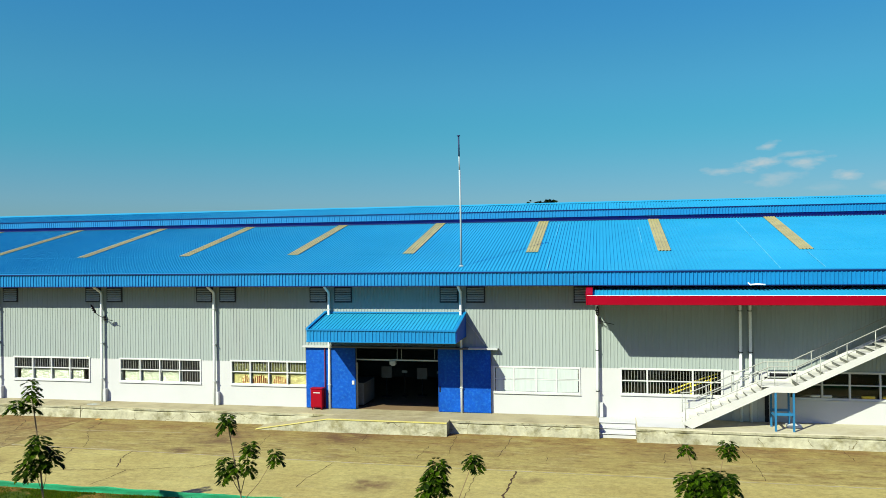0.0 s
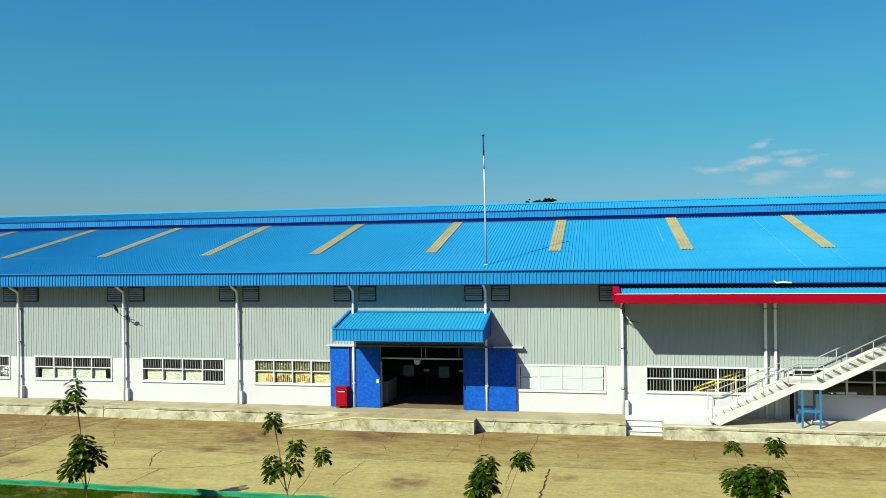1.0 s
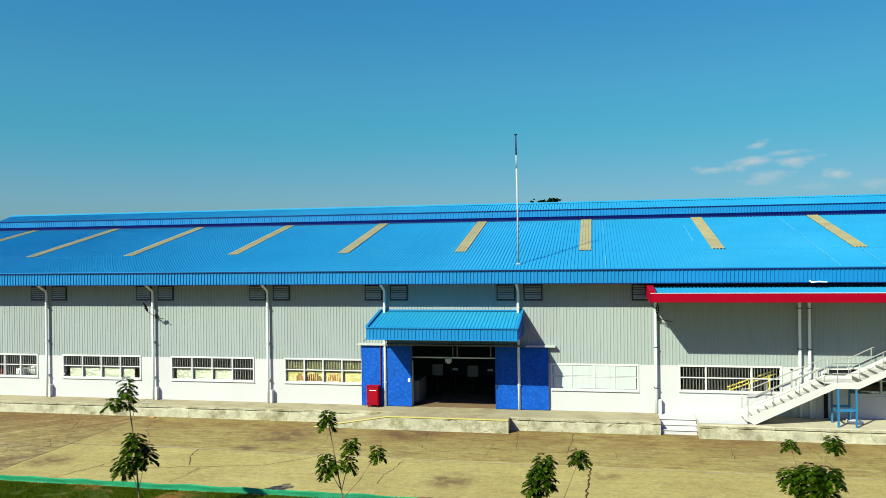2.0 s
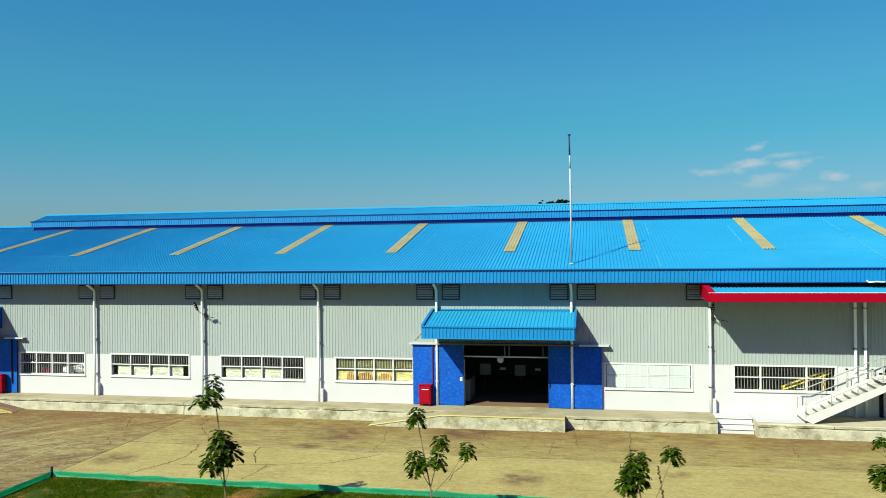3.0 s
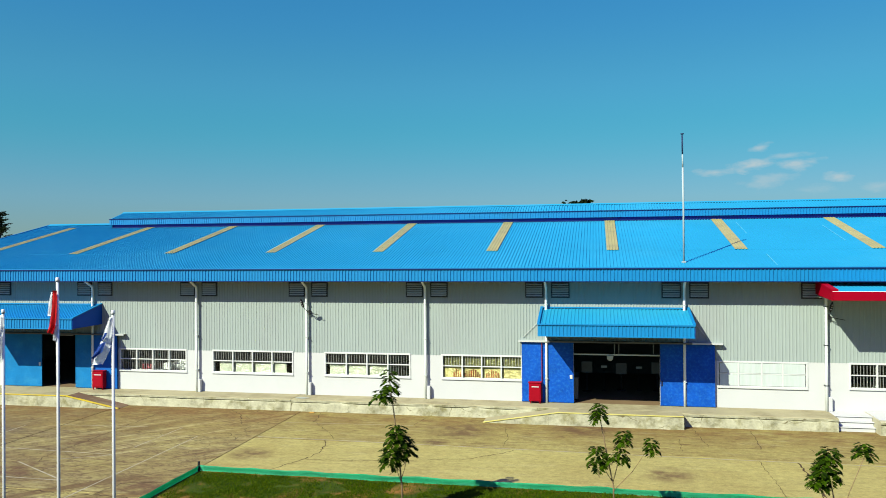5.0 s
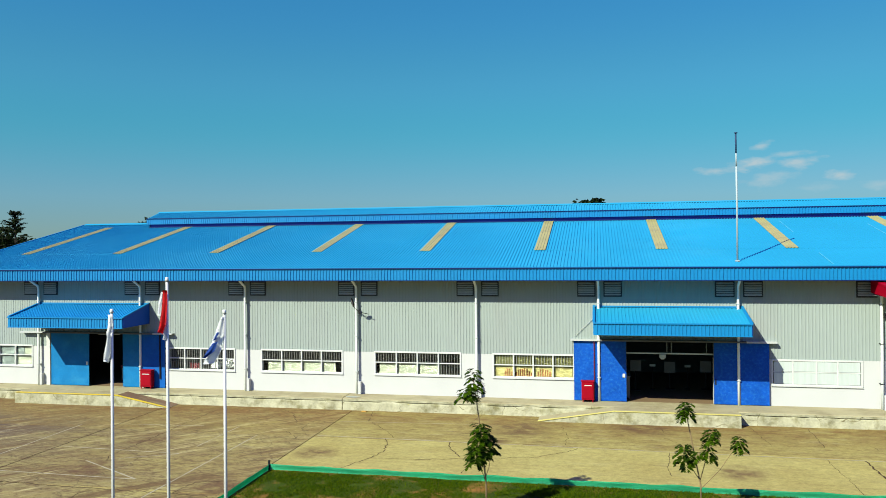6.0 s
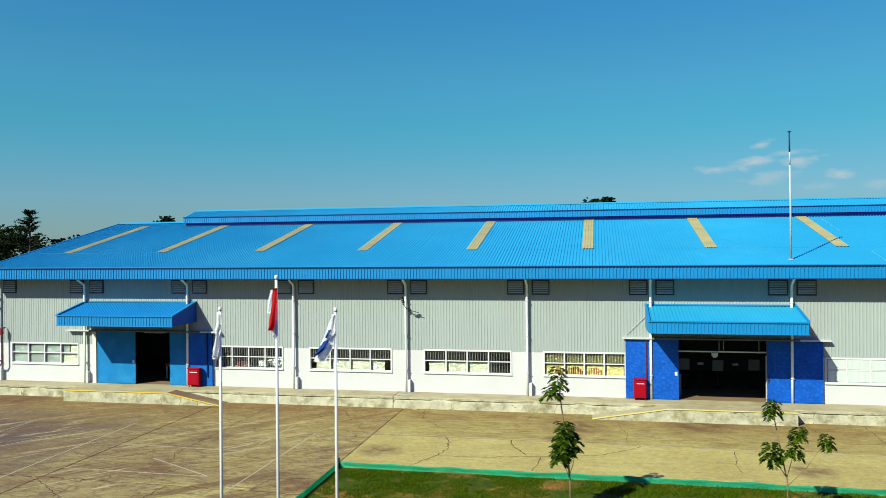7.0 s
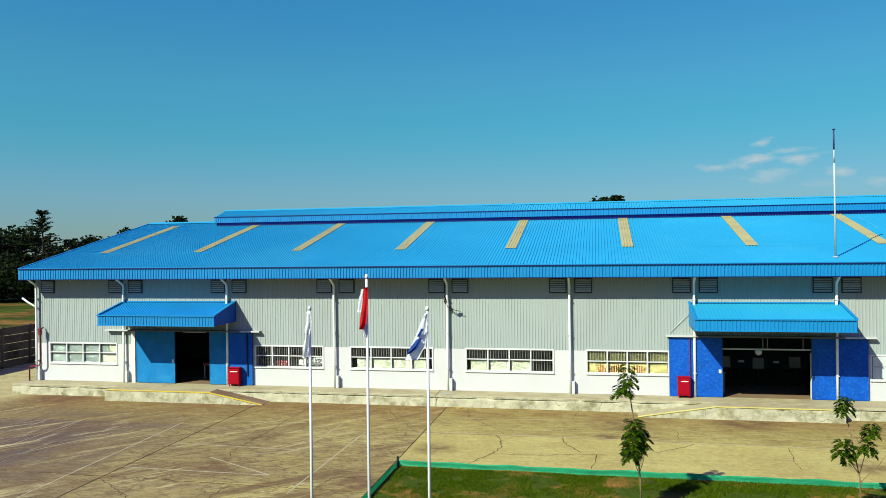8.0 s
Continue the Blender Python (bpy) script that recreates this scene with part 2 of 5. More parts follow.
crackle(KERB_CONCRETE, 0.45, 0.006, (0.12, 0.10, 0.05))
FENCE_CONCRETE = surface("weathered_fence_concrete", (0.075, 0.058, 0.047), 0.9, spec=0.1, vary=0.2, patch=0.8, grain=10, bump=0.4, each=0.15, tone=(0.022, 0.018, 0.012), tone_amount=0.85, tone_scale=1.1)
FLOOR_BROWN = surface("brown_shop_floor", (0.14, 0.091, 0.049), 0.6, vary=0.2, patch=0.6, grain=12)
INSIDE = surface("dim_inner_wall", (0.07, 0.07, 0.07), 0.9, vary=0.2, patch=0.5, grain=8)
BARK = surface("young_tree_bark", (0.16, 0.105, 0.05), 0.85, vary=0.3, patch=4, grain=40, bump=0.5)
NET_GREEN = surface("green_shade_net", (0.014, 0.34, 0.15), 0.8, vary=0.34, patch=1.4, grain=24, bump=0.3, stretch=(0.6, 1, 5), tone=(0.05, 0.44, 0.24), tone_amount=0.8, tone_scale=1.6)
FLAG_WHITE = surface("white_flag_cloth", (0.68, 0.70, 0.72), 0.85, vary=0.06, patch=4, grain=60, bump=0.1)
FLAG_RED = surface("red_flag_cloth", (0.62, 0.004, 0.008), 0.85, vary=0.08, patch=4, grain=60, bump=0.1)
FLAG_BLUE = surface("blue_flag_emblem", (0.0105, 0.056, 0.294), 0.85, vary=0.08, patch=4, grain=60, bump=0.1)
PLASTIC = surface("clear_plastic_wrap", (0.35, 0.35, 0.35), 0.3, vary=0.3, patch=6, grain=30)


def leaf_material(name, dark, light):
    m = bpy.data.materials.new(name)
    m.use_nodes = True
    n, l = m.node_tree.nodes, m.node_tree.links
    p = n["Principled BSDF"]
    geo, ramp = n.new("ShaderNodeNewGeometry"), n.new("ShaderNodeMix")
    ramp.data_type = "RGBA"
    ramp.inputs["A"].default_value, ramp.inputs["B"].default_value = (*dark, 1), (*light, 1)
    l.new(geo.outputs["Random Per Island"], ramp.inputs["Factor"])
    l.new(ramp.outputs["Result"], p.inputs["Base Color"])
    p.inputs["Roughness"].default_value = 0.6
    p.inputs["Specular IOR Level"].default_value = 0.06
    thin = n.new("ShaderNodeBsdfTranslucent")
    l.new(ramp.outputs["Result"], thin.inputs["Color"])
    mix = n.new("ShaderNodeMixShader")
    mix.inputs[0].default_value = 0.3
    l.new(p.outputs[0], mix.inputs[1])
    l.new(thin.outputs[0], mix.inputs[2])
    l.new(mix.outputs[0], n["Material Output"].inputs["Surface"])
    return m


LEAF = leaf_material("young_tree_leaf", (0.001, 0.006, 0.0005), (0.045, 0.092, 0.0012))
LEAF_FAR = leaf_material("distant_tree_leaf", (0.003, 0.007, 0.002), (0.015, 0.026, 0.005))
GRASS = leaf_material("lawn_grass", (0.008, 0.046, 0.0005), (0.095, 0.13, 0.001))

GLASS = bpy.data.materials.new("window_glass")
GLASS.use_nodes = True
_p = GLASS.node_tree.nodes["Principled BSDF"]
_p.inputs["Base Color"].default_value = (0.9, 0.95, 0.93, 1)
_p.inputs["Transmission Weight"].default_value, _p.inputs["Roughness"].default_value, _p.inputs["IOR"].default_value = 1.0, 0.03, 1.3


def concrete_yard():
    """Old poured concrete: ochre dust, brown tyre streaks along the wall, dark patches, hairline cracks."""
    m = bpy.data.materials.new("old_yard_concrete")
    m.use_nodes = True
    n, l = m.node_tree.nodes, m.node_tree.links
    p = n["Principled BSDF"]
    geo = n.new("ShaderNodeNewGeometry")

    def noise_of(scale, stretch=(1, 1, 1), detail=6.0, turn=0.0, rough=0.6):
        mp, t = n.new("ShaderNodeMapping"), n.new("ShaderNodeTexNoise")
        mp.inputs["Scale"].default_value = stretch
        mp.inputs["Rotation"].default_value = (0, 0, turn)
        l.new(geo.outputs["Position"], mp.inputs["Vector"])
        l.new(mp.outputs[0], t.inputs["Vector"])
        t.inputs["Scale"].default_value, t.inputs["Detail"].default_value, t.inputs["Roughness"].default_value = scale, detail, rough
        return t.outputs["Fac"]

    def drag_of(scale, angle, along, detail=8.0, rough=0.72):
        """Noise drawn out along a line on the ground."""
        turned, drawn, t = n.new("ShaderNodeMapping"), n.new("ShaderNodeMapping"), n.new("ShaderNodeTexNoise")
        turned.inputs["Rotation"].default_value = (0, 0, -radians(angle))
        drawn.inputs["Scale"].default_value = (along, 1, 1)
        l.new(geo.outputs["Position"], turned.inputs["Vector"])
        l.new(turned.outputs[0], drawn.inputs["Vector"])
        l.new(drawn.outputs[0], t.inputs["Vector"])
        t.inputs["Scale"].default_value, t.inputs["Detail"].default_value, t.inputs["Roughness"].default_value = scale, detail, rough
        return t.outputs["Fac"]

    def span(v, a, b, c=0.0, d=1.0):
        r = n.new("ShaderNodeMapRange")
        for k, x in zip(("From Min", "From Max", "To Min", "To Max"), (a, b, c, d)):
            r.inputs[k].default_value = x
        l.new(v, r.inputs["Value"])
        return r.outputs[0]

    def blend(a, b, f, mode="MIX"):
        x = n.new("ShaderNodeMix")
        x.data_type, x.blend_type = "RGBA", mode
        for key, v in (("A", a), ("B", b), ("Factor", f)):
            if isinstance(v, tuple):
                x.inputs[key].default_value = (*v, 1)
            else:
                l.new(v, x.inputs[key])
        return x.outputs["Result"]

    def times(a, b):
        x = n.new("ShaderNodeMath")
        x.operation = "MULTIPLY"
        for i, v in enumerate((a, b)):
            if isinstance(v, (int, float)):
                x.inputs[i].default_value = v
            else:
                l.new(v, x.inputs[i])
        return x.outputs[0]

    parts = n.new("ShaderNodeSeparateXYZ")
    l.new(geo.outputs["Position"], parts.inputs[0])
    # the newer slabs beyond the long joint are calmer than the old yard and the strip along the platform
    newer = times(span(parts.outputs["X"], -12.5, -12.3), span(parts.outputs["Y"], -6.52, -6.59))
    worn_part = span(newer, 0.0, 1.0, 1.0, 0.3)
    west = span(parts.outputs["X"], -12.3, -12.5)
    col = blend((0.30, 0.265, 0.086), (0.252, 0.208, 0.062), span(noise_of(0.22), 0.38, 0.66))
    brushed = span(noise_of(3.0, (0.22, 1.6, 1), 8.0, 0.02, 0.7), 0.42, 0.64)
    col = blend(col, (0.22, 0.176, 0.055), times(brushed, 0.5))
    streak = span(noise_of(0.8, (0.62, 1.1, 1), 9.0, 0.12, 0.72), 0.50, 0.68)
    col = blend(col, (0.115, 0.066, 0.028), times(times(streak, worn_part), 0.5))
    patches = span(noise_of(0.13, (0.7, 1.2, 1), 5.0), 0.55, 0.72)
    col = blend(col, (0.09, 0.056, 0.032), times(times(patches, worn_part), 0.5))
    fine_streak = span(noise_of(3.2, (0.4, 1.4, 1), 9.0, 0.1, 0.78), 0.50, 0.64)
    col = blend(col, (0.10, 0.058, 0.024), times(times(fine_streak, worn_part), 0.6))
    pale = span(noise_of(1.6, (0.3, 1.5, 1), 8.0, -0.1, 0.7), 0.56, 0.70)
    col = blend(col, (0.34, 0.305, 0.16), times(times(pale, worn_part), 0.75))
    # the old yard: brown dust, greyer by the far door, with thin wavering dirt lines
    dust = times(west, span(noise_of(0.5, (0.5, 1.0, 1), 8.0, 0.2, 0.7), 0.36, 0.60, 0.15, 1.0))
    col = blend(col, (0.15, 0.108, 0.046), times(dust, 0.55))
    grey = times(span(parts.outputs["X"], -14.0, -24.0), span(noise_of(0.6, (0.5, 0.9, 1), 9.0, 0.5, 0.72), 0.32, 0.56))
    col = blend(col, (0.078, 0.055, 0.036), times(grey, 0.55))
    far_grey = times(span(parts.outputs["X"], -22.5, -27.0), times(span(parts.outputs["Y"], -3.6, -5.5), span(noise_of(0.35, (1, 0.6, 1), 6.0), 0.30, 0.48)))
    col = blend(col, (0.062, 0.042, 0.036), times(far_grey, 0.9))
    scuff = span(noise_of(2.4, (1.5, 0.12, 1), 8.0, 0.22, 0.75), 0.55, 0.64)
    col = blend(col, (0.25, 0.215, 0.13), times(times(scuff, far_grey), 0.85))
    wisp = noise_of(1.5, (0.4, 1.5, 1), 7.0, -0.08, 0.66)
    thread = times(span(wisp, 0.475, 0.50), span(wisp, 0.54, 0.515))
    col = blend(col, (0.075, 0.042, 0.02), times(times(thread, span(west, 0.0, 1.0, 0.0, 1.0)), 0.7))
    # long dragged tyre and broom marks across the old yard
    drag = times(span(drag_of(1.1, 46, 0.10), 0.50, 0.60), span(noise_of(0.18, (1, 1, 1), 4.0), 0.36, 0.56))
    col = blend(col, (0.088, 0.05, 0.02), times(times(drag, west), 0.82))
    swept = times(span(drag_of(2.2, 52, 0.06), 0.53, 0.61), span(noise_of(0.25, (1, 1, 1), 4.0), 0.40, 0.58))
    col = blend(col, (0.36, 0.31, 0.14), times(times(swept, west), 0.75))
    faint = span(drag_of(2.6, 28, 0.12), 0.52, 0.62)
    col = blend(col, (0.13, 0.085, 0.03), times(times(faint, west), 0.6))
    # the strip along the platform is browner than the slabs beyond the long joint
    strip = times(span(parts.outputs["Y"], -6.59, -6.52), span(noise_of(0.7, (0.6, 1.2, 1), 8.0, 0.1, 0.72), 0.30, 0.60, 0.25, 1.0))
    col = blend(col, (0.2, 0.148, 0.038), times(strip, 0.34))
    dash = span(noise_of(2.6, (0.4, 1.5, 1), 9.0, 0.08, 0.78), 0.51, 0.60)
    col = blend(col, (0.105, 0.056, 0.02), times(times(dash, strip), 0.7))
    # brown dirt washed up along the foot of the platform
    foot = times(span(parts.outputs["Y"], -5.2, -2.4), span(noise_of(0.9, (0.6, 1.2, 1), 9.0, 0.0, 0.75), 0.36, 0.58))
    col = blend(col, (0.115, 0.053, 0.017), times(foot, 0.68))
    corner = times(span(parts.outputs["X"], -34.6, -36.6), span(parts.outputs["Y"], -4.6, -2.6))
    col = blend(col, (0.30, 0.27, 0.13), times(times(corner, span(noise_of(1.2, (0.6, 1.2, 1), 7.0), 0.3, 0.6, 0.5, 1.0)), 0.85))
    # oil and rust blotches
    for sx, sy, sr in ((3.9, -9.0, 1.15), (9.1, -7.7, 0.6), (-11.4, -8.9, 1.1), (-4.1, -3.9, 1.7), (-18.8, -8.2, 1.2), (-18.6, -12.4, 1.5), (-13.2, -13.4, 1.4), (-4.9, -6.0, 0.7), (-33.0, -2.2, 2.2), (1.0, -2.8, 1.8)):
        off, size = n.new("ShaderNodeVectorMath"), n.new("ShaderNodeVectorMath")
        off.operation, size.operation = "SUBTRACT", "LENGTH"
        l.new(geo.outputs["Position"], off.inputs[0])
        off.inputs[1].default_value = (sx, sy, 0.08)
        l.new(off.outputs[0], size.inputs[0])
        spot = times(span(size.outputs["Value"], sr, sr * 0.3), span(noise_of(1.4, (1, 1, 1), 7.0), 0.34, 0.56))
        col = blend(col, (0.075, 0.034, 0.018), times(spot, 0.75))
    # cracks
    warp = n.new("ShaderNodeTexNoise")
    warp.inputs["Scale"].default_value, warp.inputs["Detail"].default_value = 0.9, 5.0
    l.new(geo.outputs["Position"], warp.inputs["Vector"])
    add = n.new("ShaderNodeVectorMath")
    add.operation = "MULTIPLY_ADD"
    l.new(warp.outputs["Color"], add.inputs[0])
    add.inputs[1].default_value = (1.6, 1.6, 0)
    l.new(geo.outputs["Position"], add.inputs[2])
    cell = n.new("ShaderNodeTexVoronoi")
    cell.feature, cell.voronoi_dimensions = "DISTANCE_TO_EDGE", "2D"
    cell.inputs["Scale"].default_value = 0.3
    l.new(add.outputs[0], cell.inputs["Vector"])
    crack = times(span(cell.outputs["Distance"], 0.007, 0.003), span(noise_of(0.3, (1, 1, 1), 3.0), 0.43, 0.50))
    col = blend(col, (0.032, 0.020, 0.011), times(times(crack, west), 0.5))
    fine = span(noise_of(6.0, (1, 1, 1), 9.0, 0.0, 0.8), 0.3, 0.7, 0.66, 1.30)
    info = n.new("ShaderNodeObjectInfo")
    tone = span(info.outputs["Random"], 0.0, 1.0, 0.92, 1.08)
    sc = n.new("ShaderNodeVectorMath")
    sc.operation = "SCALE"
    l.new(col, sc.inputs[0])
    l.new(times(fine, tone), sc.inputs["Scale"])
    l.new(sc.outputs[0], p.inputs["Base Color"])
    p.inputs["Roughness"].default_value = 0.85
    p.inputs["Specular IOR Level"].default_value = 0.2
    bp = n.new("ShaderNodeBump")
    bp.inputs["Strength"].default_value, bp.inputs["Distance"].default_value = 0.4, 0.02
    l.new(noise_of(7.0, (1, 1, 1), 8.0), bp.inputs["Height"])
    l.new(bp.outputs[0], p.inputs["Normal"])
    return m


MAST_GREY = surface("dull_mast_paint", (0.29, 0.34, 0.36), 0.6, spec=0.1, vary=0.1, patch=2, grain=25)
MAST_TIP = surface("slate_blue_tip", (0.02, 0.035, 0.085), 0.6, spec=0.1, vary=0.1, patch=2, grain=25)
YARD = concrete_yard()
LAWN_SOIL = surface("lawn_soil", (0.03, 0.048, 0.003), 0.95, spec=0.1, vary=0.35, patch=0.7, grain=10, bump=0.6, tone=(0.22, 0.10, 0.024), tone_amount=1.0, tone_scale=0.6)
FIELD = surface("dry_field", (0.024, 0.042, 0.003), 0.95, spec=0.05, vary=0.7, patch=0.3, grain=1.2, bump=0.6, stretch=(0.5, 1, 1), tone=(0.16, 0.07, 0.022), tone_amount=1.0, tone_scale=0.16)


# ---- building blocks ----
def ngon(bm, pts):
    return bm.faces.new([bm.verts.new(p) for p in pts])


def box(bm, x0, x1, y0, y1, z0, z1, bevel=0.0):
    v = [bm.verts.new((x, y, z)) for x in (x0, x1) for y in (y0, y1) for z in (z0, z1)]
    fs = [bm.faces.new([v[i] for i in q]) for q in ((0, 1, 3, 2), (4, 6, 7, 5), (0, 4, 5, 1), (2, 3, 7, 6), (0, 2, 6, 4), (1, 5, 7, 3))]
    if bevel:
        es = list({e for f in fs for e in f.edges})
        bmesh.ops.bevel(bm, geom=es, offset=bevel, segments=1, affect="EDGES")
    return fs


def boxes(*specs, bevel=0.0):
    bm = bmesh.new()
    for s in specs:
        box(bm, *s, bevel=bevel)
    return bm


def prism(pts, x0, x1):
    """A solid of the outline pts (y, z), from x0 to x1."""
    bm = bmesh.new()
    a = [bm.verts.new((x0, y, z)) for y, z in pts]
    b = [bm.verts.new((x1, y, z)) for y, z in pts]
    bm.faces.new(a), bm.faces.new(b[::-1])
    for i in range(len(pts)):
        j = (i + 1) % len(pts)
        bm.faces.new((a[j], a[i], b[i], b[j]))
    bmesh.ops.recalc_face_normals(bm, faces=bm.faces)
    return bm


def tube(points, r, seg=10, bm=None, taper=1.0):
    """A round bar through the points, closed at both ends."""
    bm = bm or bmesh.new()
    pts = [Vector(p) for p in points]
    rings = []
    for i, p in enumerate(pts):
        d = (pts[min(i + 1, len(pts) - 1)] - pts[max(i - 1, 0)]).normalized()
        side = d.cross(Vector((0, 0, 1)) if abs(d.z) < 0.9 else Vector((0, 1, 0))).normalized()
        up = side.cross(d)
        rr = r * (1 + (taper - 1) * i / max(1, len(pts) - 1))
        rings.append([bm.verts.new(p + rr * (math.cos(2 * math.pi * k / seg) * side + math.sin(2 * math.pi * k / seg) * up)) for k in range(seg)])
    for a, b in zip(rings, rings[1:]):
        for k in range(seg):
            f = bm.faces.new((a[k], a[(k + 1) % seg], b[(k + 1) % seg], b[k]))
            f.smooth = True
    bm.faces.new(rings[0][::-1]), bm.faces.new(rings[-1])
    return bm


def to_mesh(name, bm):
    if isinstance(bm, bpy.types.Mesh):
        return bm
    me = bpy.data.meshes.new(name)
    bmesh.ops.recalc_face_normals(bm, faces=bm.faces)
    bm.to_mesh(me)
    bm.free()
    return me


def part(name, bm, material, parent, label=""):
    """One mesh object under a thing or a part, in its parent's own axes."""
    me = to_mesh(name, bm)
    if not me.materials:
        me.materials.append(material)
    ob = new(name, me)
    ob.parent = parent
    return tagged(ob, label) if label else ob


def thing(name, label, category, m=None, group="", kind="", bm=None, material=None):
    """A top-level thing: an Empty at its base, or one mesh."""
    me = to_mesh(name, bm) if bm is not None else None
    if me and material and not me.materials:
        me.materials.append(material)
    ob = new(name, me)
    if m is not None:
        ob.matrix_basis = m
    return tagged(ob, label, category, group, kind)


def holder(name, parent, m, label=""):
    """A part that is only the sum of its own parts."""
    ob = new(name)
    ob.parent = parent
    ob.matrix_basis = m
    return tagged(ob, label) if label else ob


def corrugated(width, length, pitch=0.155, depth=0.023, thick=0.006):
    """Ribbed sheet: ribs run along y, side by side along x, crests towards +z."""
    xs, zs = [], []
    count = max(1, round(width / pitch))
    p = width / count
    for i in range(count):
        for f, z in ((0.0, 0.0), (0.58, 0.0), (0.66, 1.0), (0.92, 1.0)):
            xs.append((i + f) * p), zs.append(z * depth)
    xs.append(width), zs.append(0.0)
    n = len(xs)
    verts = [(x, y, z - t) for t in (0.0, thick) for y in (0.0, length) for x, z in zip(xs, zs)]
    faces = []
    for i in range(n - 1):
        faces += [(i, i + 1, n + i + 1, n + i), (2 * n + i + 1, 2 * n + i, 3 * n + i, 3 * n + i + 1), (i + 1, i, 2 * n + i, 2 * n + i + 1),
                  (n + i, n + i + 1, 3 * n + i + 1, 3 * n + i)]
    faces += [(0, n, 3 * n, 2 * n), (2 * n - 1, n - 1, 3 * n - 1, 4 * n - 1)]
    me = bpy.data.meshes.new("ribbed_sheet")
    me.from_pydata(verts, [], faces)
    return me


def sheet(name, parent, material, origin, along, ribs, width, length, label="", **kw):
    """A ribbed sheet set up at origin: its width along one direction, its ribs along the other."""
    me = corrugated(width, length, **kw)
    x, y = Vector(along).normalized(), Vector(ribs).normalized()
    z = x.cross(y)
    m = Matrix((x, y, z)).transposed().to_4x4()
    m.translation = origin
    me.transform(m)
    return part(name, me, material, parent, label)


# ---- ground ----
G, DECK = 0.08, 0.65          # yard level, platform level
FRONT = -1.25                 # front edge of the loading platform


def rough_sheet(x0, x1, y0, y1, z, step, rise):
    bm = bmesh.new()
    nx, ny = max(1, round((x1 - x0) / step)), max(1, round((y1 - y0) / step))
    grid = [[bm.verts.new((x0 + (x1 - x0) * i / nx, y0 + (y1 - y0) * j / ny, z + rise * noise.noise((i * 0.7, j * 0.7, 1.3)))) for j in range(ny + 1)]
            for i in range(nx + 1)]
    for i in range(nx):
        for j in range(ny):
            bm.faces.new((grid[i][j], grid[i + 1][j], grid[i + 1][j + 1], grid[i][j + 1])).smooth = True
    return bm


ground = bmesh.new()
ngon(ground, [(-2200, -2200, -0.12), (2200, -2200, -0.12), (2200, 2200, -0.12), (-2200, 2200, -0.12)])
thing("ground", "wide dry grass field with bare brown earth", "ground", kind="structure", bm=ground, material=FIELD)

# ---- factory building ----
X0, X1 = -36.2, 60.0
EAVE_Y, EAVE_Z, SLOPE, RIDGE_Y = -1.0, 6.9, 0.2245, 11.7
SILL_Z, SHEET_Z = 1.60, 2.74
COLUMNS = [-36.05, -30.6, -24.47, -18.5, -12.55, -6.52, -0.75, 5.42]


def roof_z(y):
    return EAVE_Z + SLOPE * (y - EAVE_Y)


factory = thing("factory_building", "long single-storey factory hall with blue metal roof and grey ribbed walls", "building")

# openings in the front wall: windows and doors
WINDOWS = [(-35.35, -31.08), (-22.99, -19.13), (-17.72, -13.31), (-11.69, -7.29), (-5.77, -1.87), (6.82, 10.61), (12.27, 16.44), (18.95, 23.6)]
DOORS = [(-27.8, -25.4), (0.5, 4.36)]

cuts = sorted([(a + 0.06, b - 0.06, "w") for a, b in WINDOWS] + [(a, b, "d") for a, b in DOORS])
x = X0
for a, b, what in cuts + [(X1, X1, "")]:
    part("plinth_wall", boxes((x, a, 0.0, 0.2, DECK - 0.75, SHEET_Z)), WHITE_WALL, factory, "white painted masonry lower wall")
    if what == "w":
        part("window_apron", boxes((a, b, 0.0, 0.2, DECK - 0.75, SILL_Z + 0.06)), WHITE_WALL, factory)
    x = b

x = X0
for a, b in DOORS + [(X1, X1)]:
    if a > x:
        sheet("wall_sheet", factory, SHEET_GREY, (x, 0.0, SHEET_Z), (1, 0, 0), (0, 0, 1), a - x, 4.0, "light grey ribbed metal cladding", pitch=0.145, depth=0.013)
    if b > a:
        sheet("wall_sheet", factory, SHEET_GREY, (a, 0.0, 3.46), (1, 0, 0), (0, 0, 1), b - a, 3.28, pitch=0.145, depth=0.013)
    x = b
# gable ends, rear wall and floor close the hall
for gx, name in ((X0, "gable_wall"), (X1, "gable_wall")):
    part(name, prism([(0.03, DECK - 0.75), (23.4, DECK - 0.75), (23.4, 6.8), (RIDGE_Y, roof_z(RIDGE_Y) - 0.1), (0.03, 6.8)], gx, gx + 0.2), SHEET_GREY, factory)
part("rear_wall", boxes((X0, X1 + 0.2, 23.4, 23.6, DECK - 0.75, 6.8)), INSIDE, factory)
part("shop_floor", boxes((X0 + 0.2, X1, 0.0, 23.4, DECK - 0.2, DECK)), FLOOR_BROWN, factory)
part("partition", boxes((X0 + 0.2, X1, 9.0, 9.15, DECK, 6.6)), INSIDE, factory)

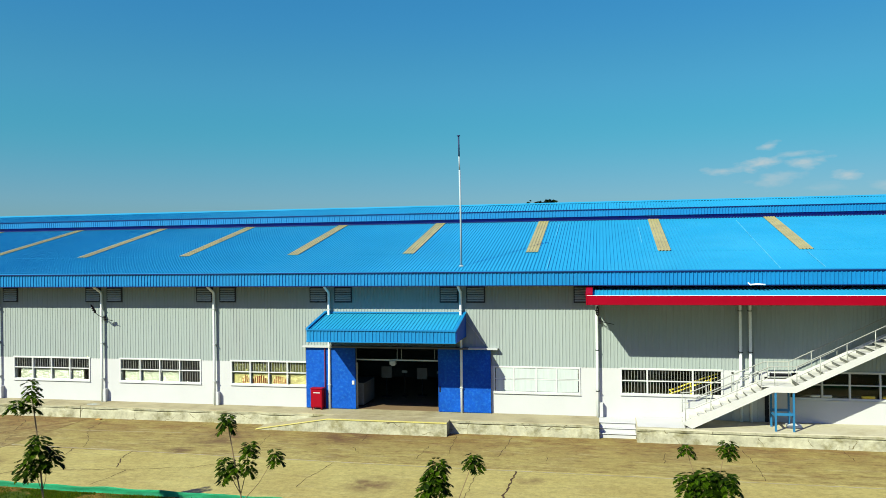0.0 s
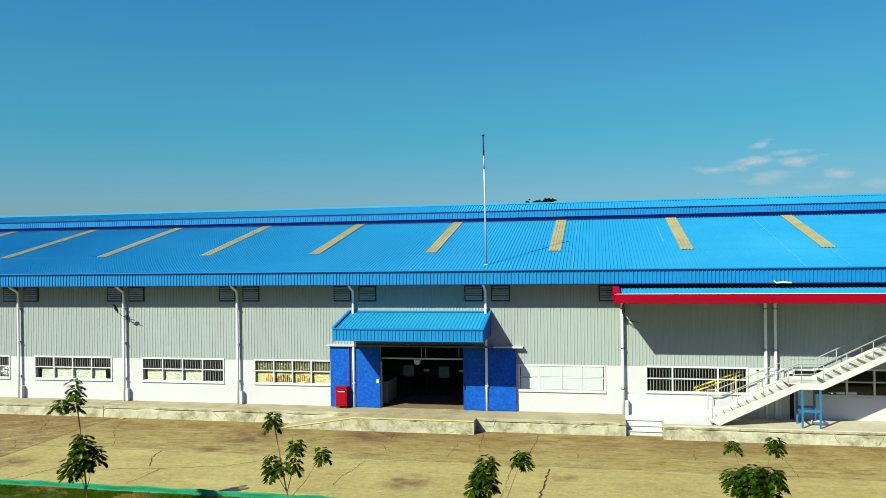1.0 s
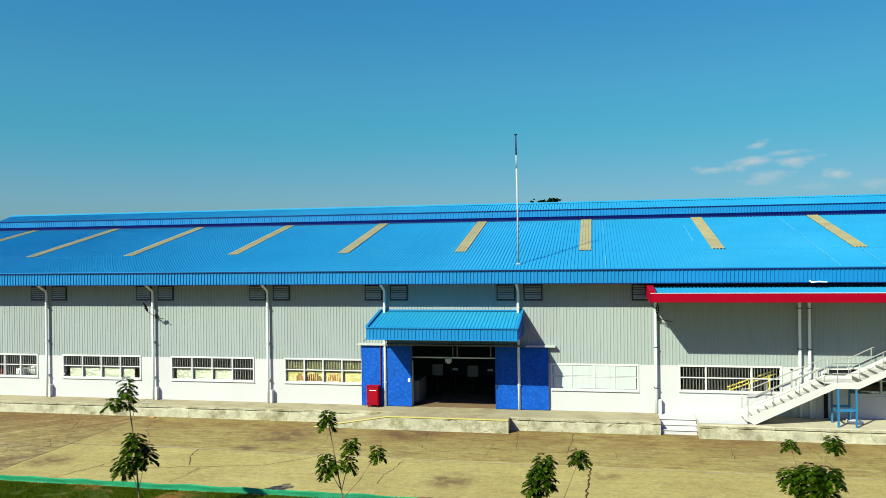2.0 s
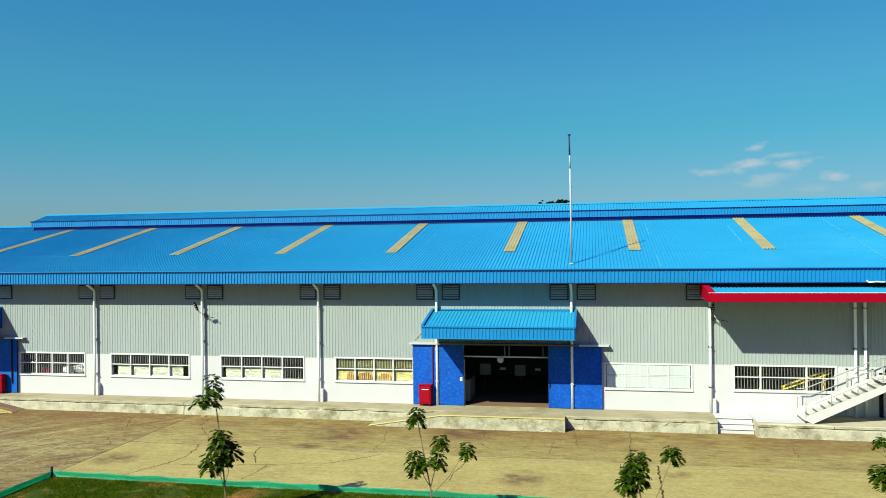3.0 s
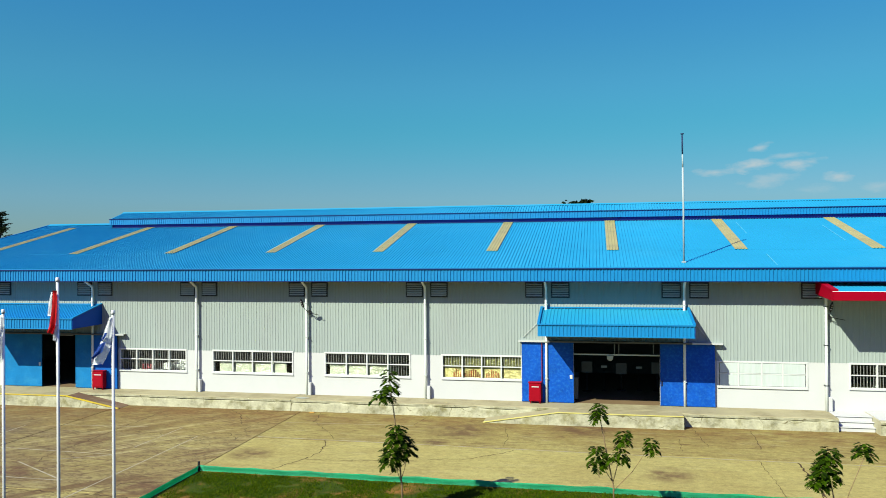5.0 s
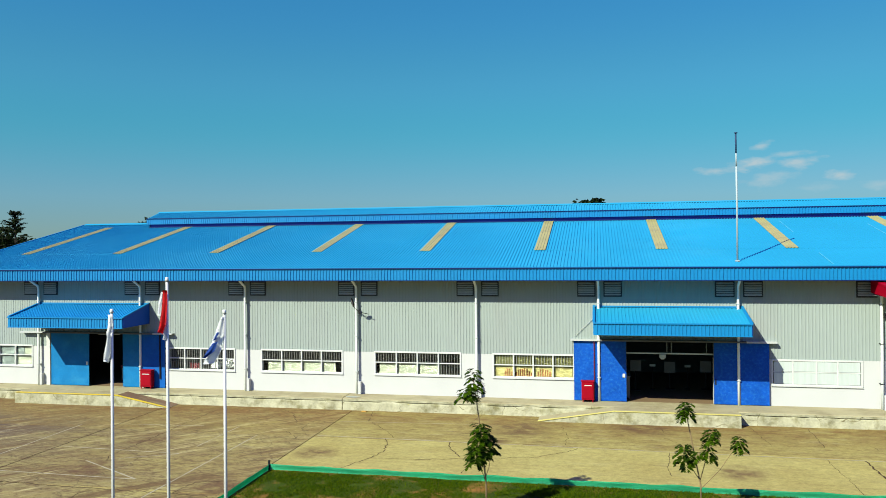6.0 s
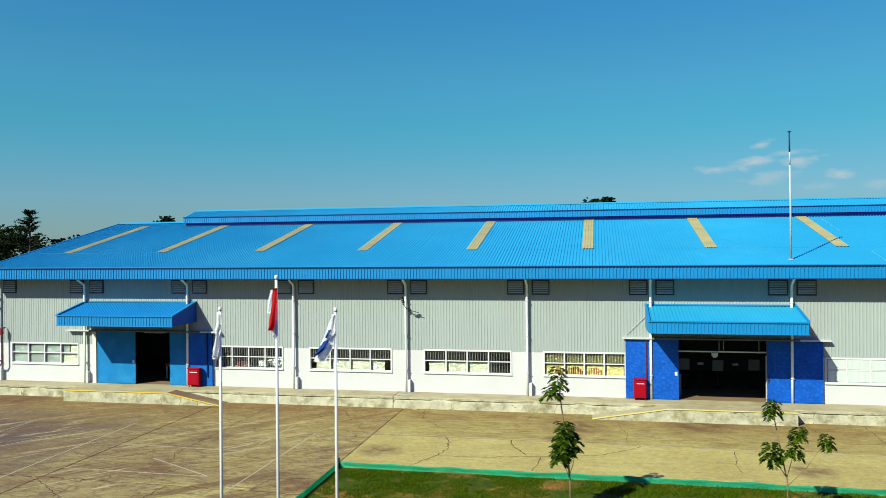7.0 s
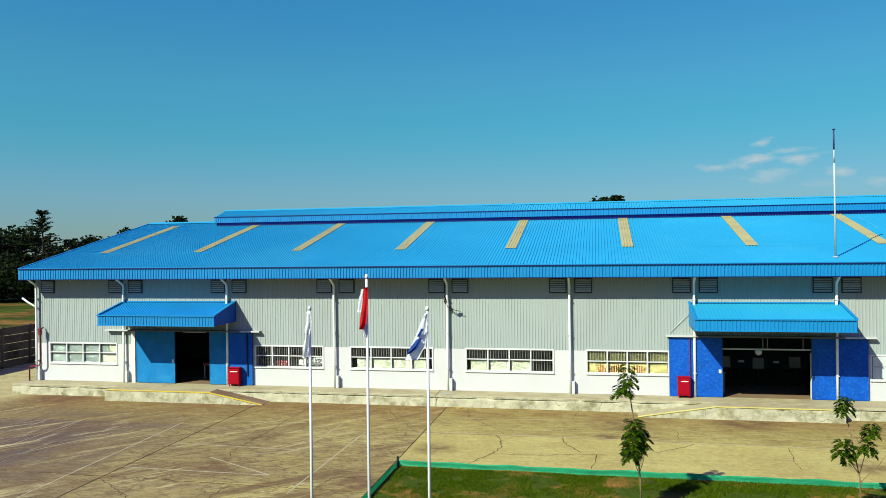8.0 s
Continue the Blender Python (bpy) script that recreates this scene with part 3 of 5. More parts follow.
# roof: two lengths of ribbed sheet lap at a seam
RX0, RX1 = -36.4, 60.3
rise = Vector((0, 1, SLOPE)).normalized()
per = math.hypot(1, SLOPE)
sheet("roof_sheet", factory, ROOF_BLUE, (RX0, EAVE_Y, EAVE_Z), (1, 0, 0), rise, RX1 - RX0, 3.65 * per, depth=0.026, label="blue painted ribbed roof sheet")
sheet("roof_sheet", factory, ROOF_BLUE, (RX0, EAVE_Y + 3.5, roof_z(EAVE_Y + 3.5) + 0.008), (1, 0, 0), rise, RX1 - RX0, 9.2 * per, depth=0.026, label="blue painted ribbed roof sheet")
fall = Vector((0, 1, -SLOPE)).normalized()
sheet("roof_sheet", factory, ROOF_BLUE, (RX0, RIDGE_Y, roof_z(RIDGE_Y) + 0.02), (1, 0, 0), fall, RX1 - RX0, 12.7 * per, "blue painted ribbed roof sheet")
part("ridge_cap", prism([(RIDGE_Y - 0.35, roof_z(RIDGE_Y - 0.35) + 0.06), (RIDGE_Y, roof_z(RIDGE_Y) + 0.10), (RIDGE_Y + 0.35, roof_z(RIDGE_Y - 0.35) + 0.06),
                        (RIDGE_Y, roof_z(RIDGE_Y) + 0.03)], RX0, -30.9), ROOF_BLUE, factory)
part("verge_flashing", prism([(EAVE_Y - 0.02, EAVE_Z - 0.25), (EAVE_Y - 0.02, EAVE_Z + 0.06), (RIDGE_Y, roof_z(RIDGE_Y) + 0.08), (RIDGE_Y, roof_z(RIDGE_Y) - 0.22)],
                             RX0 - 0.05, RX0 + 0.03), FASCIA_BLUE, factory)
# translucent strips in every bay
for k in range(-6, 10):
    sheet("skylight", factory, TAN_SHEET, (2.07 + 6 * k, 2.53, roof_z(2.53) + 0.044), (1, 0, 0), rise, 0.58, 7.9 * per, "tan translucent skylight strip", depth=0.016)

# pale scuffs along single ribs
SCUFF = surface("pale_scuffed_paint", (0.04, 0.29, 0.44), 0.6, vary=0.3, patch=2.0, grain=15, tone=(0.008, 0.222, 0.38), tone_amount=1.0, tone_scale=1.6)
for sx, ya, yb in ((18.57, -0.7, 9.4), (13.4, 4.3, 8.1), (9.2, 6.2, 9.3), (9.2, -0.6, 1.5), (20.3, -0.6, 2.2)):
    pitch = (RX1 - RX0) / round((RX1 - RX0) / 0.155)
    sx = RX0 + (math.floor((sx - RX0) / pitch) + 0.71) * pitch
    bm = prism([(ya, roof_z(ya) + 0.015), (ya, roof_z(ya) + 0.043), (yb, roof_z(yb) + 0.043), (yb, roof_z(yb) + 0.02)], sx - 0.022, sx + 0.022)
    part("scuffed_rib", bm, SCUFF, factory, "pale scuffed roof rib")

# fascia and soffit of the main eave
sheet("fascia", factory, FASCIA_BLUE, (RX0, EAVE_Y - 0.03, 6.33), (1, 0, 0), (0, 0, 1), RX1 - RX0, 0.6, "bright blue ribbed fascia", depth=0.03)
part("fascia_cap", boxes((RX0 - 0.02, RX1, EAVE_Y - 0.085, EAVE_Y + 0.06, 6.92, 6.955)), FASCIA_BLUE, factory)
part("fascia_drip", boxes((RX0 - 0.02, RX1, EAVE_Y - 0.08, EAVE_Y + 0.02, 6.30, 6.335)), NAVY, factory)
# dark strip in place of the shadow cast by the cap
part("fascia_shadow_line", boxes((RX0 - 0.02, RX1, EAVE_Y - 0.09, EAVE_Y - 0.05, 6.875, 6.918)), NAVY, factory, "navy strip painted as the shadow line under the eave cap")
part("gutter", boxes((RX0, RX1, EAVE_Y, EAVE_Y + 0.28, 6.36, 6.60)), LOUVRE_GREY, factory)
part("soffit", boxes((X0, X1, EAVE_Y + 0.28, 0.0, 6.70, 6.74)), SHEET_GREY, factory)
part("fascia_return", prism([(EAVE_Y - 0.03, 6.33), (EAVE_Y - 0.03, 6.93), (0.3, 7.15), (0.3, 6.33)], RX0 - 0.03, RX0), FASCIA_BLUE, factory)

# ventilation monitor along the ridge
MX0, MY, MZ0, MZ1 = -30.65, 10.2, 9.67, 10.045
MW, MTOP = 11.7 - MY, 10.54
# the eave's shade is put into the wall's dark colour
part("monitor_wall", boxes((MX0 + 0.12, RX1, MY + 0.12, MY + 0.22, 9.2, 9.9), (MX0 + 0.12, RX1, 23.4 - MY - 0.22, 23.4 - MY - 0.12, 9.2, 9.9), (MX0 + 0.1, MX0 + 0.2, MY + 0.12, 23.4 - MY - 0.12, 9.2, 9.9)), SHADE_BLUE, factory,
     "monitor wall coloured dark blue for the shade under its eave")
mrise = (MTOP - MZ1) / MW
mlong = MW * math.hypot(1, mrise)
sheet("monitor_roof", factory, ROOF_BLUE, (MX0, MY, MZ1), (1, 0, 0), (0, 1, mrise), RX1 - MX0, mlong, "blue ribbed monitor roof", depth=0.034)
sheet("monitor_roof", factory, ROOF_BLUE, (MX0, 11.7, MTOP), (1, 0, 0), (0, 1, -mrise), RX1 - MX0, mlong)
sheet("monitor_fascia", factory, FASCIA_BLUE, (MX0, MY - 0.03, MZ0), (1, 0, 0), (0, 0, 1), RX1 - MX0, MZ1 - MZ0, "bright blue ribbed fascia")
part("monitor_cap", boxes((MX0 - 0.02, RX1, MY - 0.08, MY + 0.05, MZ1 - 0.01, MZ1 + 0.03)), NAVY, factory)
part("monitor_end", prism([(MY, MZ0), (MY, MZ1), (11.7, MTOP - 0.005), (23.4 - MY, MZ1), (23.4 - MY, MZ0)], MX0 - 0.03, MX0 + 0.02), FASCIA_BLUE, factory)
# added navy strip: covers the sunlit wall foot so the shade band runs down to the roof
part("apron_shade_strip", boxes((MX0 + 0.1, RX1, MY + 0.05, MY + 0.118, 9.36, 9.51)), NAVY, factory)
part("monitor_soffit", boxes((MX0, RX1, MY, MY + 0.12, MZ0 + 0.02, MZ0 + 0.04)), SHADE_BLUE, factory)
part("monitor_ridge", prism([(11.5, MTOP - 0.03), (11.7, MTOP + 0.06), (11.9, MTOP - 0.03)], MX0, RX1), ROOF_BLUE, factory)

# ---- windows ----
bar_mesh = to_mesh("bar", boxes((-0.012, 0.012, -0.01, 0.01, 0.0, 1.0)))
bar_mesh.materials.append(BAR_GREY)


def window(x0, x1, splits, bars=(True, True), blinds=(), panel=None, label="", z1=2.79, z0=SILL_Z):
    """A white framed strip window: surround, mullions, a transom, panes, bars and what hangs behind them."""
    w, h = x1 - x0, z1 - z0
    win = holder("window", factory, pose(x0, 0, z0), label)
    part("frame", boxes((0, w, -0.035, 0.10, 0, 0.085), (0, w, -0.035, 0.10, h - 0.08, h), (0, 0.08, -0.031, 0.10, 0.085, h - 0.08), (w - 0.08, w, -0.031, 0.10, 0.085, h - 0.08), bevel=0.008),
         WHITE_PAINT, win)
    part("sill", boxes((0.0, w, -0.06, 0.02, -0.02, 0.0), bevel=0.004), WHITE_PAINT, win)
    edges = [0.08] + [0.08 + s * (w - 0.16) for s in splits] + [w - 0.08]
    mid = h * 0.53
    for e in edges[1:-1]:
        part("mullion", boxes((e - 0.034, e + 0.034, -0.035, 0.09, 0.085, h - 0.08), bevel=0.006), WHITE_PAINT, win)
    part("transom", boxes((0.08, w - 0.08, -0.025, 0.05, mid - 0.022, mid + 0.022), bevel=0.005), WHITE_PAINT, win)
    for i, (a, b) in enumerate(zip(edges, edges[1:])):
        for row, (c, d) in enumerate(((0.085, mid - 0.022), (mid + 0.022, h - 0.08))):
            pane = part("pane", boxes((a + 0.03, b - 0.03, 0.06, 0.066, c, d)), GLASS, win)
            pane.visible_shadow = False
            covered = any(q[0] == i and q[1] == row and q[5] - q[4] > 0.5 for q in blinds)
            if (bars[row] or (bars[1] and not covered)) and not panel:
                count = max(2, round((b - a) / 0.125))
                for k in range(1, count):
                    ob = part("bar", bar_mesh, BAR_GREY, win)
                    ob.location, ob.scale = (a + (b - a) * k / count, 0.03, c), (1, 1, d - c)
            for bi, brow, mat, what, f0, f1 in blinds:
                if bi == i and brow == row:
                    part(what, boxes((a + 0.02 + f0 * (b - a), a - 0.02 + f1 * (b - a), 0.085, 0.10, c, d - 0.015), bevel=0.003), mat, win)
    if panel:
        for a, b in zip(edges, edges[1:]):
            part("infill_panel", boxes((a + 0.03, b - 0.03, -0.02, 0.05, 0.105, mid - 0.03), (a + 0.03, b - 0.03, -0.02, 0.05, mid + 0.03, h - 0.095), bevel=0.006), panel, win)
    return win


FROSTED = surface("frosted_pale_panel", (0.115, 0.135, 0.14), 0.35, vary=0.1, patch=1.2, grain=20)
STRAW = surface("straw_yellow_board", (0.215, 0.182, 0.075), 0.8, vary=0.15, patch=2.0, grain=20, tone=(0.2, 0.175, 0.06), tone_amount=0.5, tone_scale=1.0)
OLIVE = surface("olive_curtain", (0.085, 0.08, 0.025), 0.9, vary=0.12, patch=2.5, grain=8, bump=0.0)
PANEL_WHITE = surface("pale_infill_panel", (0.40, 0.445, 0.43), 0.6, vary=0.14, patch=1.6, grain=18, bump=0.08, stretch=(4, 4, 0.3))
quarters = (0.25, 0.5, 0.75)
window(*WINDOWS[0], quarters, (False, False), [(i, r, FROSTED, "blind", 0, 1) for i in range(3) for r in (0, 1)] + [(3, 0, CREAM, "blind", 0, 1), (3, 1, FROSTED, "blind", 0, 0.5), (3, 1, CREAM, "blind", 0.5, 1)],
       label="white framed window with pale blinds drawn")
window(*WINDOWS[1], quarters, label="white framed barred window, dark inside, with wrapped goods behind")
window(*WINDOWS[2], quarters, (False, True), [(0, 0, CREAM, "blind", 0.25, 1), (1, 0, CREAM, "blind", 0, 1), (2, 0, CREAM, "blind", 0, 1), (3, 0, CREAM, "blind", 0, 0.7)],
       label="white framed window, cream boards below, dark barred panes above")
window(*WINDOWS[3], quarters, (False, True), [(0, 0, CREAM, "blind", 0.15, 1), (1, 0, CREAM, "blind", 0, 1), (2, 0, CREAM, "blind", 0, 1), (3, 0, CREAM, "blind", 0, 0.12)],
       label="white framed window, cream boards below, dark barred panes above")
window(*WINDOWS[4], quarters, (False, True), [(i, 0, STRAW, "blind", 0, 1) for i in range(4)] + [(i, 1, OLIVE, "curtain", 0, 1) for i in range(4)],
       label="white framed window with cream and orange cloth behind the lower panes")
window(*WINDOWS[5], (0.23, 0.5, 0.74), panel=PANEL_WHITE, label="white window closed with white panels", z0=1.55, z1=2.74)
window(*WINDOWS[6], (0.26, 0.72), label="wide white framed window with dark barred panes", z1=2.76)
window(*WINDOWS[7], (0.27, 0.5, 0.75), (False, False), label="wide white framed window, dark inside", z1=2.76)

# goods that stand or hang right behind the glass
for x_from, step, count, cloth_paint, tint_word in ((-5.2, 0.10, 4, ORANGE, "orange"), (-4.68, 0.105, 8, DEEP_RED, "dark red"), (-3.62, 0.11, 6, ORANGE, "faded orange")):
    bundle = thing("hanging_cloth", "row of " + tint_word + " cloth strips hung behind the window", "cloth", pose(x_from, 0.088, 1.70), "cloth behind the window")
    for k in range(count):
        arch = math.sin(math.pi * (k + 0.7) / (count + 0.4))
        part("cloth", boxes((k * step, k * step + 0.062 + 0.012 * math.sin(k * 2.3 + x_from), -0.012, 0.0, 0.0, 0.13 + 0.24 * arch + 0.03 * math.sin(1.7 * k)), bevel=0.005), cloth_paint, bundle)
bm = boxes((-20.55, -20.12, 0.12, 0.4, 1.72, 2.02), bevel=0.02)
thing("carton", "small white carton standing on the window ledge", "box", bm=bm, material=WHITE_PAINT)
for gx in (-21.75, -21.5, -21.28):
    thing("red_carton", "small dark red carton standing on the window ledge", "box", pose(gx, 0.25, 1.66), "cartons on the window ledge", bm=boxes((-0.09, 0.09, -0.08, 0.08, 0, 0.3), bevel=0.01), material=RED_PIPE)
bm = bmesh.new()
bmesh.ops.create_icosphere(bm, subdivisions=3, radius=1.0)
for v in bm.verts:
    v.co *= 1 + 0.3 * noise.noise(v.co * 2.2)
    v.co = Vector((-19.95 + 0.62 * v.co.x + 0.4, 0.42 + 0.22 * v.co.y, 1.92 + 0.24 * v.co.z))
thing("plastic_bundle", "crumpled clear plastic bundle lying behind the window", "bundle", bm=bm, material=PLASTIC)
for a, b in (WINDOWS[1], WINDOWS[7]):
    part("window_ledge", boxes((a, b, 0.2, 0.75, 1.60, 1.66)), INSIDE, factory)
for gx, gw, gm, gl in ((20.0, 0.34, WHITE_PAINT, "white"), (20.42, 0.38, WHITE_PAINT, "white"), (21.95, 0.5, YELLOW, "yellow"), (22.7, 0.45, YELLOW, "yellow"), (23.2, 0.4, YELLOW, "yellow")):
    thing("folded_pad", gl + " folded pad lying on the window frame", "pad", pose(gx, -0.01, 1.71), "pads on the window frame",
          bm=boxes((-gw / 2, gw / 2, -0.05, 0.05, 0, 0.10), bevel=0.03), material=gm)

# ---- louvred vents beside every column ----
VENT_EDGE = surface("grey_vent_edge", (0.035, 0.036, 0.04), 0.6, spec=0.1, vary=0.15, patch=2, grain=20)
vent = holder("louvre_vent", factory, pose(COLUMNS[4] + 0.64, 0, 5.52), "grey metal louvre in the wall")
part("frame", boxes((-0.42, 0.42, -0.06, 0.01, 0, 0.05), (-0.42, 0.42, -0.05, 0.01, 0.70, 0.75), (-0.42, -0.37, -0.05, 0.01, 0.05, 0.70), (0.37, 0.42, -0.05, 0.01, 0.05, 0.70)), VENT_EDGE, vent)
part("backing", boxes((-0.37, 0.37, -0.036, -0.031, 0.05, 0.70)), VENT_EDGE, vent)
slat_mesh = to_mesh("slat", prism([(-0.088, 0.0), (-0.088, 0.014), (-0.04, 0.072), (-0.04, 0.058)], -0.37, 0.37))
slat_mesh.materials.append(LOUVRE_GREY)
for k in range(6):
    part("slat", slat_mesh, LOUVRE_GREY, vent).location = (0, 0, 0.07 + 0.105 * k)
for i, c in enumerate(COLUMNS + [11.33]):
    for side in (-0.55, 0.66):
        if (i == 0 and side < 0) or (i == 4 and side > 0) or (i == 8 and side > 0):
            continue
        copy_thing(vent, pose(c + side, 0, 5.52))

# ---- downspouts ----
for i, c in enumerate(COLUMNS + [11.33, 17.12, 17.5]):
    top = 6.0 if i < 8 else 5.75
    pipe = holder("downspout", factory, pose(c, -0.16, 0), "white rainwater pipe")
    bm = tube([(0, 0, DECK), (0, 0, 3.0), (0, 0, top - 0.15), (0, -0.03, top)] + ([(-0.01, -0.12, top + 0.06), (-0.02, -0.62, top + 0.34), (-0.02, -0.66, top + 0.42)] if i < 8 else []), 0.06, 12)
    part("pipe", bm, PIPE_WHITE, pipe)
    for z in (1.75, 3.5, 5.2):
        part("clip", boxes((-0.075, 0.075, -0.07, 0.16, z, z + 0.03)), LOUVRE_GREY if i < 8 else DARK_STEEL, pipe)
    if i not in (6, 7, 9, 10):
        part("pipe_guard", boxes((0.075, 0.22, -0.05, 0.158, DECK, DECK + 0.62), bevel=0.012), WHITE_WALL, pipe)
part("drain_elbow", tube([(-36.85, -0.25, 5.26), (-36.5, -0.25, 5.03), (-36.2, -0.2, 4.85), (-36.07, -0.16, 4.72)], 0.05, 10), PIPE_WHITE, factory, "white drain elbow at the corner of the hall")
spout = tube([(17.3, -1.02, 6.40), (17.36, -1.12, 6.33), (17.6, -1.2, 6.36), (17.9, -1.28, 6.34)], 0.032, 10)
part("roof_spout", spout, PIPE_WHITE, factory, "white rainwater spout over the lower roof")

# ---- door canopies ----


def canopy(x0, x1, paint):
    """A blue lean-to roof over a door: ribbed top, ribbed fascia, closed cheeks, dark underside."""
    w, deep, zb, zf, low = x1 - x0, 2.3, 5.02, 4.48, 4.0
    c = holder("canopy", factory, pose(x0, 0, 0), "blue metal canopy over the sliding door")
    slope = Vector((0, 1, (zb - zf) / deep))
    sheet("canopy_roof", c, paint, (0, -deep, zf), (1, 0, 0), slope, w, deep * slope.length, depth=0.02)
    sheet("canopy_fascia", c, FASCIA_BLUE, (0, -deep - 0.02, low), (1, 0, 0), (0, 0, 1), w, zf - low)
    part("cap", boxes((-0.03, w + 0.03, -deep - 0.075, -deep + 0.05, zf - 0.005, zf + 0.045)), FASCIA_BLUE, c)
    for cx in (0.0, w):
        # the right cheek has its shade painted in; the left keeps the fascia blue
        part("cheek", prism([(-deep, low), (-deep, zf + 0.04), (0, zb + 0.06), (0, low + 0.02)], cx - 0.03, cx + 0.03), CHEEK_SHADE if cx else FASCIA_BLUE, c)
        part("rib_cap", prism([(-deep, zf + 0.04), (-deep, zf + 0.09), (0, zb + 0.11), (0, zb + 0.06)], cx - 0.055, cx + 0.055), FASCIA_BLUE, c)
    part("drip_edge", boxes((-0.02, w + 0.02, -deep - 0.065, -deep + 0.02, low - 0.025, low + 0.012)), FASCIA_BLUE, c)
    part("flashing", boxes((-0.02, w + 0.02, -0.08, 0.0, zb + 0.02, zb + 0.085)), FASCIA_BLUE, c)
    part("soffit", boxes((0.03, w - 0.03, -deep + 0.03, -0.01, low + 0.06, low + 0.09)), DARK_STEEL, c)
    return c


canopy(-30.62, -24.05, surface("deeper_blue_canopy_sheet", (0.008, 0.172, 0.40), 0.6, spec=0.08, vary=0.10, patch=0.5, grain=9, bump=0.05))
canopy(-0.96, 5.6, ROOF_BLUE)
part("conduit", tube([(-0.98, -0.06, 4.55), (-1.85, -0.06, 3.68)], 0.011, 6), LOUVRE_GREY, factory)
part("conduit", tube([(5.62, -0.06, 4.75), (6.45, -0.06, 3.68)], 0.011, 6), LOUVRE_GREY, factory)

# ---- sliding doors ----


# the pale track hood darkened by colour, for the canopy's shade
HOOD_SHADE = surface("shaded_hood_grey", (0.11, 0.11, 0.115), 0.7, spec=0.1, vary=0.2, patch=1.5, grain=20)


def sliding_door(leaves, rail, covered, paints, handle):
    d = holder("sliding_door", factory, pose(0, 0, 0), "pair of blue sliding doors, open")
    for (a, b), paint in zip(leaves, paints):
        leaf = part("door_leaf", boxes((a, b, -0.13, -0.07, DECK + 0.02, 3.46), bevel=0.006), paint, d)
        part("edge_strip", boxes((a, a + 0.04, -0.135, -0.065, DECK + 0.02, 3.46)), paint, leaf)
        part("edge_strip", boxes((b - 0.04, b, -0.135, -0.065, DECK + 0.02, 3.46)), paint, leaf)
    # the covered middle length takes the dark copy, as shade under the canopy
    for a, b, mat in ((rail[0], covered[0], LOUVRE_GREY), (covered[0], covered[1], HOOD_SHADE), (covered[1], rail[1], LOUVRE_GREY)):
        part("track_hood", boxes((a, b, -0.26, 0.0, 3.51, 3.535), (a, b, -0.26, -0.24, 3.465, 3.51)), mat, d, "pale metal hood over the door track" if mat is LOUVRE_GREY else "track hood with the canopy's shade painted in dark grey")
    part("track", boxes((rail[0] + 0.1, rail[1] - 0.1, -0.12, -0.08, 3.45, 3.50)), DARK_STEEL, d)
    part("handle", boxes((handle + 0.02, handle + 0.14, -0.16, -0.13, 1.78, 1.96), bevel=0.01), WHITE_PAINT, d, "white handle plate")


sliding_door(((-29.85, -27.55), (-25.52, -24.4), (-24.4, -23.06)), (-31.7, -22.6), (-30.3, -23.7), (DOOR_TEAL, DOOR_TEAL, DOOR_MID), -27.74)
sliding_door(((-1.90, 0.49), (4.36, 6.72)), (-2.05, 7.05), (-0.7, 5.75), (DOOR_BLUE, DOOR_BLUE), 0.30)
part("latch", boxes((4.40, 4.46, -0.15, -0.13, 1.55, 1.8), bevel=0.006), DARK_STEEL, factory)
part("door_jamb", boxes((-30.17, -29.95, -0.11, 0.0, DECK, 3.44)), WHITE_PAINT, factory)
part("guide_pipe", boxes((-0.985, -0.95, -0.19, -0.15, DECK, 3.5)), RED_PIPE, factory)
part("guide_pipe", boxes((-23.36, -23.30, -0.19, -0.14, DECK + 0.5, 3.5)), DARK_STEEL, factory)

# inside the open doors
part("inner_beam", boxes((0.2, 4.6, 0.28, 0.36, 2.84, 2.90)), WHITE_PAINT, factory, "white steel rail across the doorway")
for sx in (2.35, 2.55, 4.1):
    part("hanger", boxes((sx - 0.015, sx + 0.015, 0.3, 0.33, 2.9, 3.6)), BAR_GREY, factory)
thing("hoist_motor", "small pale motor box hung under the rail", "motor", pose(2.15, 0.3, 2.72), bm=boxes((-0.14, 0.14, -0.10, 0.10, -0.06, 0.12), (-0.08, 0.08, -0.06, 0.06, -0.12, -0.06), bevel=0.015), material=LOUVRE_GREY)
COUNTER_GREY = surface("dark_grey_counter_panel", (0.10, 0.10, 0.105), 0.7, vary=0.2, patch=2, grain=20)
board_grey = surface("dull_grey_board", (0.13, 0.128, 0.13), 0.7, vary=0.15, patch=2, grain=20)
for bx, by, bz in ((-0.7, 3.0, 1.85), (1.06, 3.0, 1.87), (2.75, 3.5, 1.75), (4.5, 3.6, 1.8)):
    hung = thing("notice_board", "dull grey board on a stand inside the hall", "board", pose(bx, by, DECK), "boards in the hall")
    part("panel", boxes((-0.265, 0.265, -0.02, 0.02, bz - DECK - 0.275, bz - DECK + 0.275), bevel=0.006), board_grey, hung)
    part("post", boxes((-0.02, 0.02, -0.015, 0.025, 0.04, bz - DECK - 0.27)), DARK_STEEL, hung)
    part("foot", boxes((-0.22, 0.22, -0.16, 0.16, 0, 0.04), bevel=0.01), DARK_STEEL, hung)
